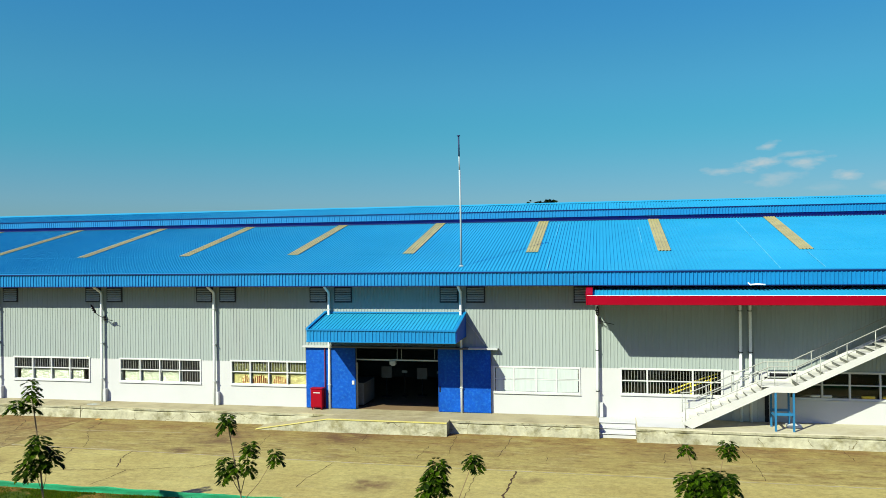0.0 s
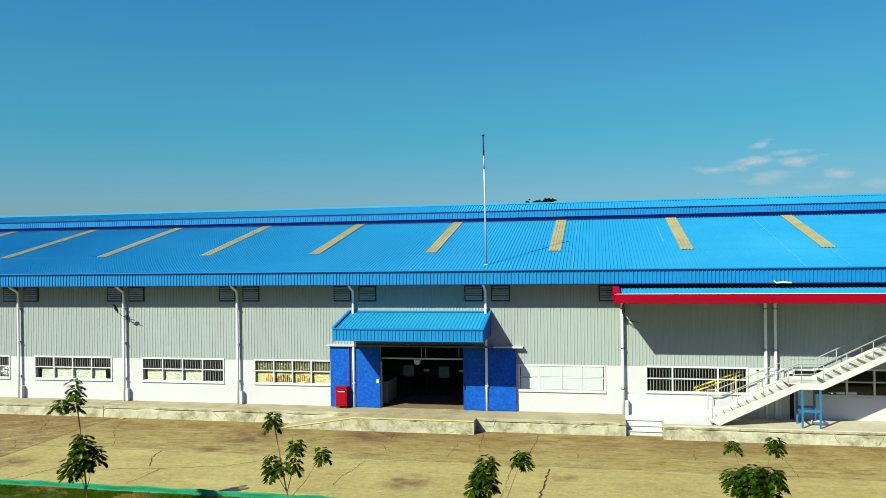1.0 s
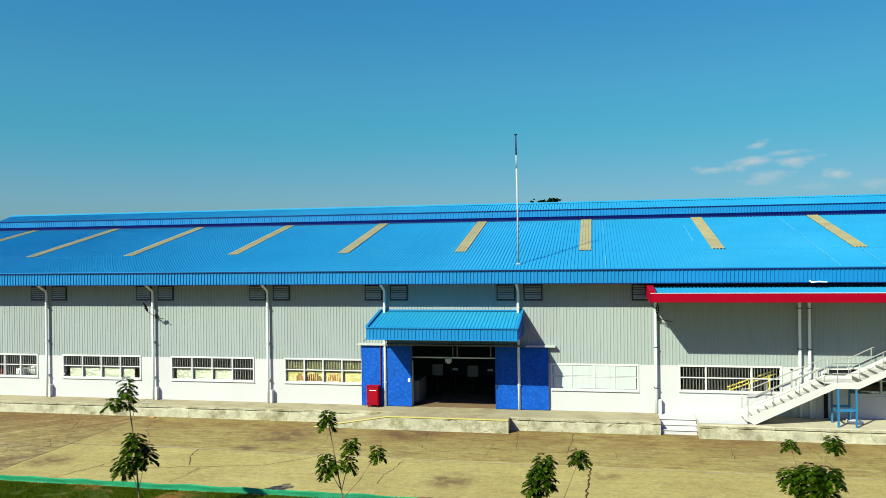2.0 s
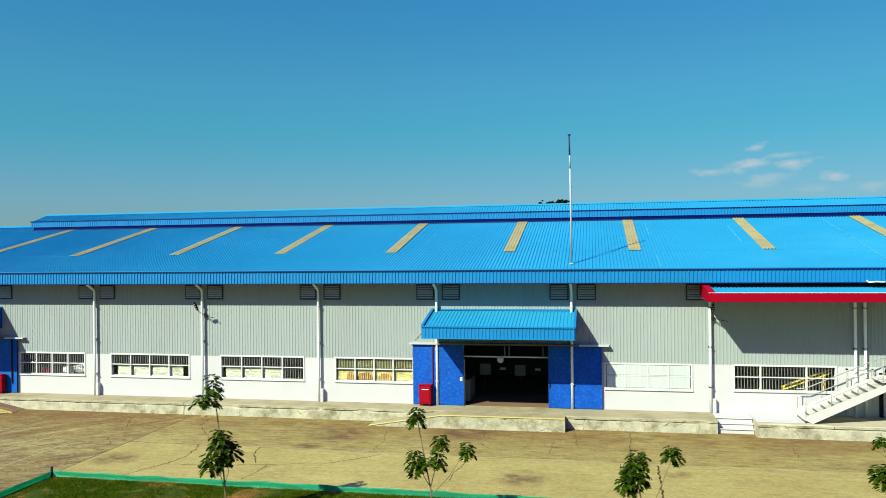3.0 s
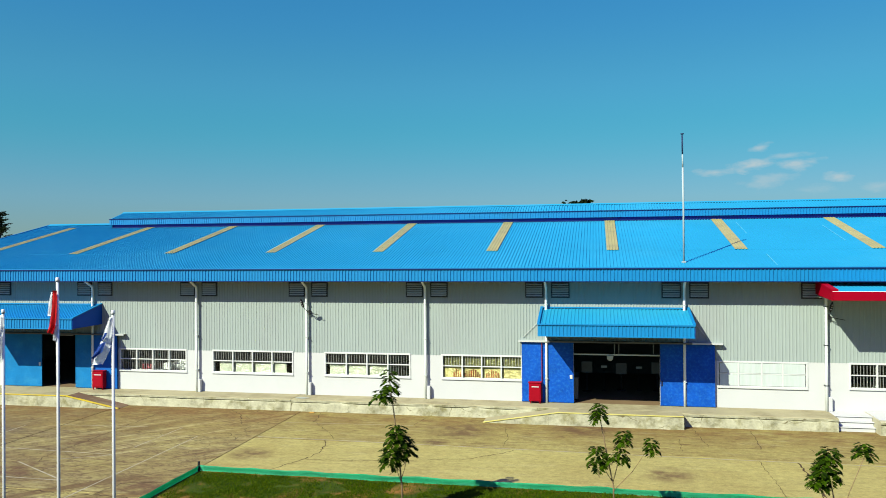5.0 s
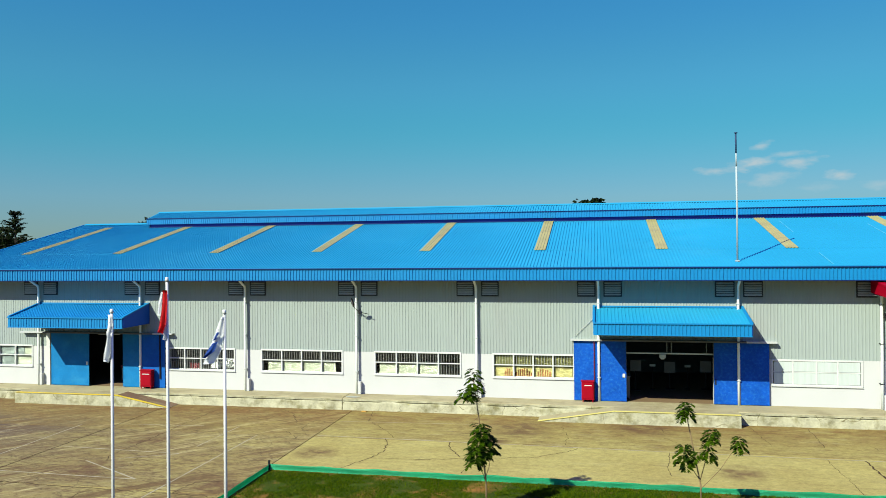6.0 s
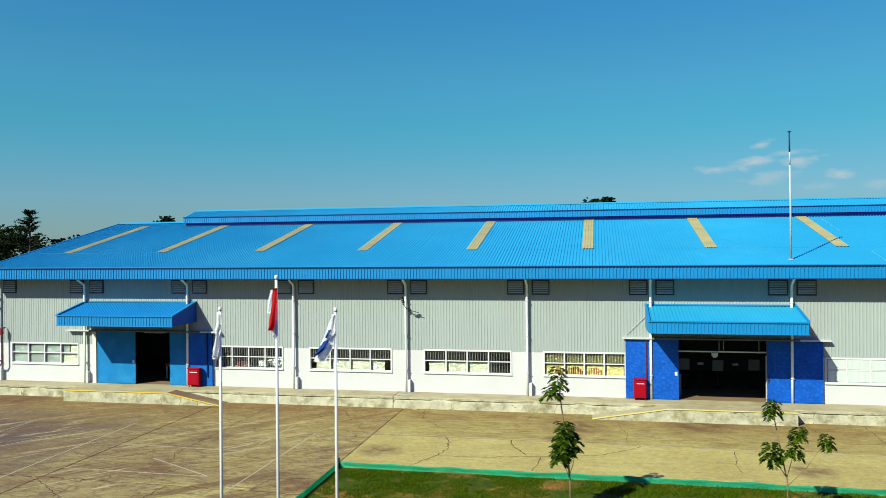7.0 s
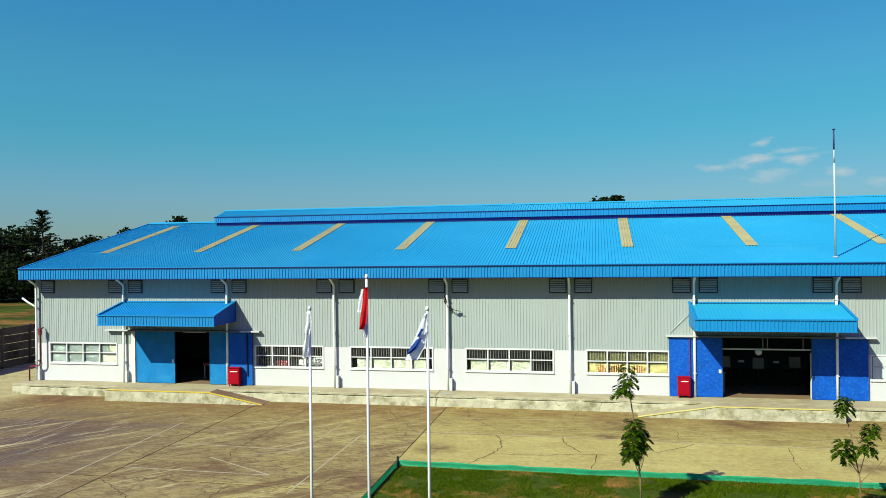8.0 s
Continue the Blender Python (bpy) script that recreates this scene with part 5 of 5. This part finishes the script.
flagpole(-11.68, -20.86, 6.42, "white flagpole with a white flag hanging limp",
         [("flag", FLAG_WHITE, [(-0.05, -0.06), (-0.06, -0.3), (-0.12, -0.5), (-0.10, -0.62), (-0.19, -0.9), (-0.18, -1.10)], [(0.03, -0.06), (0.06, -0.3), (0.03, -0.5), (0.0, -0.62), (0.0, -0.95), (-0.06, -1.16)], 0.05, 0.0)])
flagpole(-10.32, -20.80, 7.14, "taller white flagpole with a red and white flag hanging limp",
         [("white_band", FLAG_WHITE, [(-0.10, -0.26), (-0.17, -0.5), (-0.21, -0.78)], [(0.0, -0.26), (-0.06, -0.5), (-0.10, -0.8)], 0.02, -0.03),
          ("red_band", FLAG_RED, [(-0.04, -0.22), (-0.08, -0.6), (-0.16, -1.0), (-0.18, -1.15)], [(0.06, -0.22), (0.06, -0.6), (0.03, -1.0), (-0.05, -1.2)], 0.05, -0.06),
          ("white_tail", FLAG_WHITE, [(-0.05, -1.0), (-0.09, -1.32)], [(0.03, -1.0), (-0.02, -1.36)], 0.02, 0.0)])
flagpole(-8.90, -20.85, 6.42, "white flagpole with a white flag bearing a blue emblem",
         [("flag", FLAG_WHITE, [(-0.05, -0.08), (-0.20, -0.42), (-0.36, -0.76), (-0.54, -1.14)], [(0.0, -0.08), (0.0, -0.45), (-0.03, -0.8), (-0.20, -1.12)], 0.06, 0.0),
          ("emblem", FLAG_BLUE, [(-0.22, -0.66), (-0.36, -0.82), (-0.46, -0.98)], [(-0.10, -0.62), (-0.18, -0.84), (-0.40, -1.0)], 0.03, -0.075),
          ("emblem_streak", FLAG_BLUE, [(-0.12, -0.42), (-0.22, -0.6)], [(-0.05, -0.42), (-0.16, -0.60)], 0.01, -0.075)])

# ---- lawn with its green net ----
LX, LY = -12.2, -11.3
lawn = thing("lawn", "young green lawn with bare earthy patches", "lawn", kind="structure", bm=rough_sheet(LX, 40.0, -60.0, LY + 0.02, G - 0.005, 0.8, 0.03), material=LAWN_SOIL)


def blades(x0, x1, y0, y1, count):
    rng = np.random.default_rng(7)
    pos = rng.uniform((x0, y0), (x1, y1), (count, 2))
    keep = [i for i in range(count) if noise.noise((pos[i, 0] * 0.8, pos[i, 1] * 0.8, 4.0)) + 0.4 * noise.noise((pos[i, 0] * 3, pos[i, 1] * 3, 9.0)) > -0.1 or rng.random() < 0.14]
    pos = pos[keep]
    n = len(pos)
    ang, tall, wide = rng.uniform(0, 6.283, n), rng.uniform(0.01, 0.06, n), rng.uniform(0.006, 0.014, n)
    lean = rng.normal(0, 0.04, (n, 2))
    side = np.stack([np.cos(ang), np.sin(ang)], 1) * wide[:, None]
    base = np.full(n, G - 0.02)
    v = np.zeros((n, 3, 3))
    v[:, 0, :2], v[:, 1, :2], v[:, 2, :2] = pos - side, pos + side, pos + lean
    v[:, 0, 2], v[:, 1, 2], v[:, 2, 2] = base, base, base + 0.03 + tall
    me = bpy.data.meshes.new("grass")
    me.from_pydata(v.reshape(-1, 3).tolist(), [], np.arange(3 * n).reshape(-1, 3).tolist())
    me.materials.append(GRASS)
    return me


thing("grass", "short green grass growing on the lawn", "grass", kind="stuff", bm=blades(LX + 0.1, 15.0, -18.0, LY - 0.08, 330000))


def net_run(a, b, name_parent):
    a, b = Vector(a), Vector(b)
    d = b - a
    n = max(2, round(d.length / 0.25))
    side = Vector((-d.y, d.x, 0)).normalized()
    bm = bmesh.new()
    rows = []
    for i in range(n + 1):
        p = a + d * (i / n)
        sag = 0.035 * noise.noise((p.x * 0.9, p.y * 0.9, 0)) - 0.03 * abs(math.sin(math.pi * i / 8))
        w = 0.035 * noise.noise((p.x * 1.6, p.y * 1.6, 5))
        rows.append([bm.verts.new(p + side * (w * k + 0.03 * (1 - k)) + Vector((0, 0, (0.235 + sag) * k - 0.02))) for k in (0.0, 0.35, 0.7, 1.0)])
    for r, s in zip(rows, rows[1:]):
        for k in range(3):
            bm.faces.new((r[k], s[k], s[k + 1], r[k + 1])).smooth = True
    bmesh.ops.solidify(bm, geom=list(bm.faces), thickness=0.012)
    part("net", bm, NET_GREEN, name_parent)


netting = thing("net_fence", "low green shade-net fence round the lawn", "fence")
net_run((LX, LY, G), (40.0, LY - 0.35, G), netting)
net_run((LX, -45.0, G), (LX, LY, G), netting)
part("stake", boxes((LX - 0.03, LX + 0.03, LY - 0.03, LY + 0.03, G - 0.05, G + 0.33)), DARK_STEEL, netting)

# ---- young trees on the lawn ----


def frond(bm, root, way, length, rng, pairs=8):
    """A feathery leaf: paired leaflets along a drooping stalk."""
    way = way.normalized()
    side = way.cross(Vector((0, 0, 1)))
    side = side.normalized() if side.length > 0.05 else Vector((1, 0, 0))
    p, d = root.copy(), way.copy()
    for i in range(pairs):
        d = (d + Vector((0, 0, -0.17))).normalized()
        p = p + d * (length / pairs)
        f = (i + 1) / pairs
        ll = length * 0.6 * math.sin(math.pi * (0.18 + 0.75 * f)) * rng.uniform(0.8, 1.15)
        for s in (-1, 1):
            out = (side * s + d * 0.55 + Vector((0, 0, rng.uniform(-0.45, 0.1)))).normalized()
            across = out.cross(Vector((0, 0, 1)) + d * 0.3).normalized() * ll * 0.25
            q = [p, p + out * ll * 0.5 + across, p + out * ll + Vector((0, 0, -0.12 * ll)), p + out * ll * 0.5 - across]
            ngon(bm, q)


def young_tree(x, y, label, stems, clusters, seed):
    """stems: bars of points (dx, dz); clusters: (dx, dy, lowest dz, highest dz, reach, fronds), a tier of drooping leaves round a stem."""
    rng = random.Random(seed)
    t = thing("young_tree", label, "tree", pose(x, y, G), "young trees on the lawn")
    for pts, r in stems:
        part("trunk", tube([(px, 0.02 * math.sin(3 * i), pz) for i, (px, pz) in enumerate(pts)], r, 8, taper=0.55), BARK, t)
    for cx, cy, low, high, reach, count in clusters:
        bm = bmesh.new()
        turn = rng.uniform(0, 6.28)
        for k in range(count):
            f = (k + 0.5) / count
            a = turn + 2.4 * k + rng.uniform(-0.3, 0.3)
            way = Vector((math.cos(a), math.sin(a), -0.15 + 0.75 * f + rng.uniform(-0.1, 0.1)))
            root = Vector((cx, cy, low + (high - low) * (0.22 + 0.68 * f))) + Vector((way.x, way.y, 0)) * reach * 0.12
            frond(bm, root, way, reach * (1.0 - 0.38 * f * f) * rng.uniform(0.8, 1.08), rng)
        part("crown", bm, LEAF, t)
    return t


young_tree(-4.02, -14.54, "slender young tree with two feathery leaf clusters", [([(0.02, 0), (0.01, 0.9), (-0.10, 2.1), (-0.2, 2.9), (-0.33, 3.9)], 0.028), ([(0.02, 0.9), (-0.12, 1.3), (-0.28, 1.7)], 0.013), ([(0.0, 1.1), (0.1, 1.4), (0.15, 1.75)], 0.011)],
           [(-0.33, 0, 3.5, 4.3, 0.36, 17), (-0.5, -0.4, 3.4, 3.75, 0.40, 8), (-0.36, 0, 3.3, 3.7, 0.34, 8), (-0.15, 0, 2.0, 2.72, 0.44, 20), (-0.26, -0.32, 1.5, 2.1, 0.42, 15), (0.04, 0.32, 1.7, 2.25, 0.40, 13), (-0.12, 0, 1.6, 2.1, 0.44, 12)], 3)
young_tree(1.97, -14.3, "slender young tree with three feathery leaf clusters", [([(0.0, 0), (-0.01, 1.1), (-0.2, 2.1), (-0.4, 3.2)], 0.024), ([(-0.01, 1.0), (0.5, 1.55), (0.98, 2.3)], 0.011), ([(-0.02, 1.25), (0.1, 1.7), (0.26, 2.5)], 0.013), ([(-0.01, 1.2), (-0.2, 1.5), (-0.4, 1.95)], 0.012)],
           [(-0.41, 0, 2.95, 3.45, 0.33, 17), (0.27, -0.05, 2.28, 2.72, 0.34, 16), (-0.44, 0, 1.6, 2.3, 0.38, 18), (-0.1, -0.15, 1.75, 2.15, 0.3, 8), (0.2, 0, 1.78, 2.28, 0.32, 13), (1.0, 0, 2.12, 2.52, 0.29, 14)], 5)
young_tree(7.56, -14.45, "slender young tree with two leafy stems", [([(0.0, 0), (-0.02, 1.2), (-0.2, 2.1)], 0.024), ([(0.1, 0.3), (0.35, 1.3), (0.76, 2.35)], 0.015), ([(0.0, 0.7), (-0.25, 1.1), (-0.42, 1.6)], 0.013)],
           [(-0.12, 0, 2.05, 2.5, 0.38, 17), (-0.2, 0, 1.72, 2.15, 0.44, 17), (-0.42, 0, 1.4, 1.8, 0.36, 14), (-0.05, 0.1, 1.55, 1.9, 0.34, 9), (0.77, 0.2, 2.24, 2.6, 0.36, 15)], 8)
young_tree(14.1, -13.3, "bushier young tree with feathery leaves", [([(0.0, 0), (0.0, 1.0), (0.0, 1.6)], 0.03), ([(0.0, 1.2), (-0.3, 2.0), (-0.48, 2.65)], 0.012), ([(0.0, 1.2), (0.3, 2.0), (0.46, 2.85)], 0.012)],
           [(0.0, 0, 1.7, 2.2, 0.5, 24), (-0.46, 0, 1.6, 2.1, 0.44, 20), (0.44, 0, 1.65, 2.15, 0.48, 22), (0.05, 0, 1.2, 1.7, 0.52, 20), (0.4, 0, 1.25, 1.6, 0.42, 14), (-0.48, 0, 2.52, 2.8, 0.28, 13), (0.46, -0.3, 2.66, 3.0, 0.34, 16)], 11)

# ---- boundary fence and far trees ----
fence = thing("concrete_fence", "weathered dark concrete panel fence", "fence")
post_mesh = to_mesh("post", boxes((-0.09, 0.09, -0.09, 0.09, 0, 2.85), bevel=0.01))
panel_mesh = to_mesh("panel", boxes((-0.03, 0.03, -1.16, 1.16, 0.008, 0.535), bevel=0.012))
for me in (post_mesh, panel_mesh):
    me.materials.append(FENCE_CONCRETE)
for i in range(24):
    y = -6.0 + 2.5 * i
    part("post", post_mesh, FENCE_CONCRETE, fence).location = (-44.2, y, 0.0)
    for k in range(5):
        part("panel", panel_mesh, FENCE_CONCRETE, fence).location = (-44.2, y + 1.25, 0.05 + 0.55 * k)


FAR_BARK = surface("dark_tree_bark", (0.022, 0.016, 0.01), 0.9, vary=0.3, patch=2, grain=12)


def leaf_clump(bm, rng, centre, spread, flat, count, small, large):
    """Leaves strewn round a point, each a small kite."""
    for _ in range(count):
        c = centre + Vector((rng.gauss(0, 1), rng.gauss(0, 1), rng.gauss(0, flat))) * spread
        s = rng.uniform(small, large)
        u = Vector((rng.gauss(0, 1), rng.gauss(0, 1), rng.gauss(0, 0.6 if flat > 0.3 else 0.2))).normalized()
        w = u.cross(Vector((rng.gauss(0, 1), rng.gauss(0, 1), rng.gauss(0, 1)))).normalized()
        ngon(bm, [c - u * s, c + w * s * 0.6, c + u * s, c - w * s * 0.6])


def far_tree(x, y, height, width, seed):
    """A distant tree: tapered trunk, limbs, and a crown of many small leaf clumps with gaps."""
    rng = random.Random(seed)
    t = thing("broadleaf_tree", "dark green spreading tree beyond the fence", "tree", pose(x, y, -0.12), "trees beyond the fence")
    part("trunk", tube([(0, 0, 0), (0.1, 0, height * 0.4), (0, 0.1, height * 0.92)], height * 0.022, 7, taper=0.25), FAR_BARK, t)
    crown = bmesh.new()
    limbs = bmesh.new()
    for k in range(34):
        f = rng.uniform(0.2, 1.0)
        a = rng.uniform(0, 2 * math.pi)
        reach = width * math.sqrt(max(0.03, 1 - ((f - 0.58) / 0.48) ** 2)) * rng.uniform(0.45, 1.0)
        tip = Vector((reach * math.cos(a), reach * math.sin(a), height * f))
        tube([(0, 0, height * (f - 0.12)), tip * 0.6 + Vector((0, 0, height * (f - 0.05) * 0.4)), tip], height * 0.007, 5, limbs, 0.4)
        leaf_clump(crown, rng, tip, width * rng.uniform(0.12, 0.22), 0.55, 95, 0.25 * max(0.6, height / 12), 0.52 * max(0.6, height / 12))
    part("limbs", limbs, FAR_BARK, t)
    part("crown", crown, LEAF_FAR, t)


def layered_tree(x, y, height, tiers, seed):
    """A tall tree with flat, separate shelves of leaves; tiers: (below the top, reach to one side, reach to the other)."""
    rng = random.Random(seed)
    t = thing("layered_tree", "tall dark green tree with flat layered branches beyond the fence", "tree", pose(x, y, -0.12), "trees beyond the fence")
    part("trunk", tube([(0.2, 0, 0), (0.1, 0, height * 0.5), (-0.1, 0.1, height * 0.8), (0.05, 0, height * 0.99)], height * 0.016, 7, taper=0.3), FAR_BARK, t)
    crown, limbs = bmesh.new(), bmesh.new()
    for below, left, right in tiers:
        for k in range(5):
            side = (left, right)[k % 2]
            tip = Vector((side * (1.0 if k < 2 else rng.uniform(0.3, 0.9)), rng.uniform(-1, 1) * max(abs(left), right) * (0.25 if k < 2 else 0.8), height - below + rng.uniform(-0.12, 0.12)))
            root = Vector((0, 0, height - below - 0.25 - 0.15 * tip.length / 3))
            tube([root, root.lerp(tip, 0.55) + Vector((0, 0, 0.12)), tip], 0.05, 5, limbs, 0.4)
            for f in (0.35, 0.6, 0.8, 1.0):
                leaf_clump(crown, rng, root.lerp(tip, f) + Vector((0, 0, 0.12 * math.sin(math.pi * f) + rng.uniform(-0.08, 0.08))), 0.17 + 0.08 * rng.random(), 0.2, 18, 0.08, 0.19)
    part("limbs", limbs, FAR_BARK, t)
    part("crown", crown, LEAF_FAR, t)


layered_tree(-101.0, 80.0, 15.5, ((0.2, -0.5, 0.7), (0.55, -0.8, 1.0), (1.5, -1.2, 1.4), (1.75, -2.4, 0.5), (2.3, -2.6, 0.6), (3.0, -3.0, 1.2), (3.4, -2.8, 1.7), (4.3, -3.4, 2.4), (4.7, -2.9, 3.3), (5.3, -2.4, 3.0),
                                  (5.9, -2.9, 3.4), (6.5, -2.6, 3.5), (7.2, -2.8, 3.2), (8.0, -2.6, 3.4), (9.0, -2.5, 3.0)), 21)
for k, (x, y, h, w) in enumerate(((-112, 78, 11.5, 5.5), (-106, 84, 10.5, 5.0), (-98, 86, 10.5, 4.6), (-92.5, 84, 10.3, 3.8), (-117, 70, 11.0, 6.0), (-109, 66, 8.5, 5.0), (-89, 88, 9.6, 3.4),
                                  (-87.0, 82, 11.4, 2.8), (-77.5, 84, 13.3, 3.4), (-122, 80, 12, 6), (-103, 72, 7.5, 4.5), (-128, 76, 12.5, 6.5), (-116, 92, 12.5, 6))):
    far_tree(x, y, h, w, 40 + k)
for k in range(26):
    rr = random.Random(90 + k)
    far_tree(-128 + 2.1 * k + rr.uniform(-1, 1), 58 + 0.8 * k + rr.uniform(-4, 4), rr.uniform(4.0, 6.5), rr.uniform(2.8, 4.0), 100 + k)
far_tree(-3.3, 150.0, 19.2, 5.0, 61)
far_tree(-25.4, 150.0, 17.9, 1.7, 62)

# ---- yard slabs and painted lines ----
yard = thing("yard_pavement", "old stained concrete yard with dark joints and cracks", "pavement", kind="structure")
yard_bed = boxes((-90.0, 60.0, -70.0, -0.3, -0.11, G - 0.04), (-90.0, -36.8, -0.3, 30.0, -0.11, G - 0.04))
part("joint_bed", yard_bed, surface("joint_filler", (0.05, 0.03, 0.018), 0.95, vary=0.3, patch=1, grain=12), yard, "dark earth in the slab joints")


def slab_mesh(w, d, J):
    me = to_mesh("slab", boxes((J, w - J, J, d - J, -0.06, 0.0), bevel=0.012))
    me.materials.append(YARD)
    return me


xs_far = [-90, -80, -70, -60, -50, -43.5, -36.9]
xs_right = [-12.4, 27.0, 60.0]
for xs, ys in ((xs_far + [-21.93, -12.4], (-70, -50, -36, -29, -22, -14.15)), (xs_far + [-21.93, -12.4], (-14.15, -0.9)), (xs_right, (-11.27, -6.55, -0.9)),
               (xs_far, (-0.9, 6.0, 13.0, 20.0, 30.0))):
    for a, b in zip(xs, xs[1:]):
        for c, d in zip(ys, ys[1:]):
            part("slab", slab_mesh(b - a, d - c, 0.016 if b <= -12 and a > -37 else 0.006), YARD, yard).location = (a, c, G)
def crack(points, width, seed):
    """A wandering open crack through the points, as a thin dark sliver just over the slab."""
    rng = random.Random(seed)
    path = []
    for (ax, ay), (bx, by) in zip(points, points[1:]):
        count = max(2, round(math.hypot(bx - ax, by - ay) / 0.18))
        for i in range(count):
            f = i / count
            path.append((ax + (bx - ax) * f + rng.gauss(0, 0.028), ay + (by - ay) * f + rng.gauss(0, 0.035)))
    path.append(points[-1])
    bm = bmesh.new()
    rows = []
    for i, (x, y) in enumerate(path):
        a, b = path[max(0, i - 1)], path[min(len(path) - 1, i + 1)]
        side = Vector((a[1] - b[1], b[0] - a[0], 0)).normalized() * width * rng.uniform(0.15, 0.42)
        p = Vector((x, y, G + 0.004))
        rows.append((bm.verts.new(p - side), bm.verts.new(p + side)))
    for a, b in zip(rows, rows[1:]):
        bm.faces.new((a[0], b[0], b[1], a[1]))
    part("crack", bm, CRACK_EARTH, yard, "dark crack in the concrete")


CRACK_EARTH = surface("dark_crack_earth", (0.055, 0.034, 0.018), 0.95, spec=0.1, vary=0.35, patch=2, grain=20)
for k, (points, width) in enumerate((
        ([(-11.34, -1.5), (-10.95, -3.26), (-10.33, -4.2), (-9.5, -5.3), (-9.03, -6.2)], 0.04), ([(-9.3, -6.4), (-8.97, -7.5), (-8.88, -8.4), (-9.1, -9.2), (-9.83, -10.8)], 0.06),
        ([(-9.06, -9.25), (-7.3, -9.15), (-5.3, -8.75), (-3.1, -8.2), (-1.95, -7.2), (-1.6, -6.65)], 0.045), ([(-6.7, -6.5), (-6.4, -7.5), (-5.85, -8.6)], 0.055),
        ([(-5.3, -8.9), (-5.31, -9.7), (-5.45, -10.6)], 0.045), ([(-2.36, -3.1), (-2.05, -4.8), (-2.07, -6.2)], 0.03), ([(-6.1, -1.4), (-6.4, -3.2)], 0.03),
        ([(1.82, -6.7), (1.67, -8.0), (1.55, -9.0), (1.6, -9.7)], 0.04), ([(1.75, -2.35), (1.85, -3.5)], 0.04), ([(1.8, -4.5), (2.3, -5.3), (3.4, -5.4)], 0.035),
        ([(7.86, -1.95), (7.8, -3.3), (7.65, -5.0)], 0.04), ([(7.25, -6.7), (7.24, -10.9)], 0.03), ([(8.56, -6.7), (8.5, -8.0), (8.49, -9.0), (8.4, -10.8)], 0.095),
        ([(5.55, -1.9), (5.75, -5.1)], 0.03), ([(4.75, -3.9), (4.7, -5.8)], 0.03), ([(9.48, -4.7), (9.49, -5.3)], 0.04), ([(12.6, -2.15), (12.3, -2.7)], 0.03), ([(13.86, -3.4), (13.67, -4.9)], 0.035),
        ([(16.73, -2.6), (16.85, -4.9), (16.8, -6.5)], 0.035), ([(20.4, -2.0), (20.42, -3.5)], 0.03),
        ([(-15.94, -1.5), (-14.9, -2.5), (-14.07, -4.2)], 0.045), ([(-14.4, -1.5), (-14.66, -2.1)], 0.03), ([(-13.91, -5.8), (-13.0, -6.85)], 0.035), ([(-14.85, -4.5), (-12.65, -4.6)], 0.03),
        ([(-24.9, -14.1), (-21.9, -14.1), (-17.1, -14.27), (-12.45, -14.4)], 0.06), ([(-21.93, -14.1), (-21.93, -9.0)], 0.05), ([(-14.2, -14.3), (-14.02, -13.1), (-12.75, -12.7)], 0.05),
        ([(-20.06, -15.9), (-20.3, -14.25)], 0.035), ([(-21.8, -14.4), (-19.9, -15.9), (-18.6, -17.4)], 0.05), ([(-17.1, -14.3), (-17.14, -15.6), (-17.6, -18.5)], 0.045),
        ([(-19.02, -2.4), (-18.98, -6.5), (-18.95, -10.6), (-18.7, -11.2)], 0.05), ([(-22.0, -7.8), (-19.2, -8.3)], 0.03), ([(-26.6, -9.4), (-25.4, -9.1)], 0.06), ([(-33.7, -5.5), (-33.9, -2.2)], 0.045))):
    crack(points, width, 300 + k)
faded = surface("faded_white_line", (0.27, 0.24, 0.155), 0.85, vary=0.25, patch=1.0, grain=14, tone=(0.20, 0.16, 0.07), tone_amount=1.0, tone_scale=1.3)
for (ax, ay), (bx, by), w in (((-12.3, -6.3), (5.0, -6.68), 0.055), ((5.0, -6.68), (40.0, -6.85), 0.05), ((-12.2, -3.65), (-6.4, -3.3), 0.03), ((-23.18, -16.64), (-23.53, -6.13), 0.05), ((-14.88, -14.87), (-14.83, -6.68), 0.05),
                              ((-21.9, -13.01), (-16.28, -13.13), 0.05), ((-19.46, -11.33), (-16.24, -13.12), 0.055), ((-21.92, -9.63), (-16.54, -9.88), 0.045), ((-16.5, -9.9), (-18.4, -10.9), 0.035), ((-21.89, -5.72), (-17.89, -5.46), 0.035),
                              ((-16.4, -8.79), (-16.29, -5.34), 0.035), ((-28.37, -11.07), (-28.45, -6.4), 0.035), ((-27.07, -12.12), (-25.6, -8.6), 0.035)):
    d = Vector((bx - ax, by - ay, 0))
    s = Vector((-d.y, d.x, 0)).normalized() * w / 2
    a, b = Vector((ax, ay, G + 0.005)), Vector((bx, by, G + 0.005))
    bm = bmesh.new()
    q = [a - s, b - s, b + s, a + s]
    ngon(bm, q), ngon(bm, [p - Vector((0, 0, 0.004)) for p in reversed(q)])
    part("painted_line", bm, faded, yard, "faded pale line")
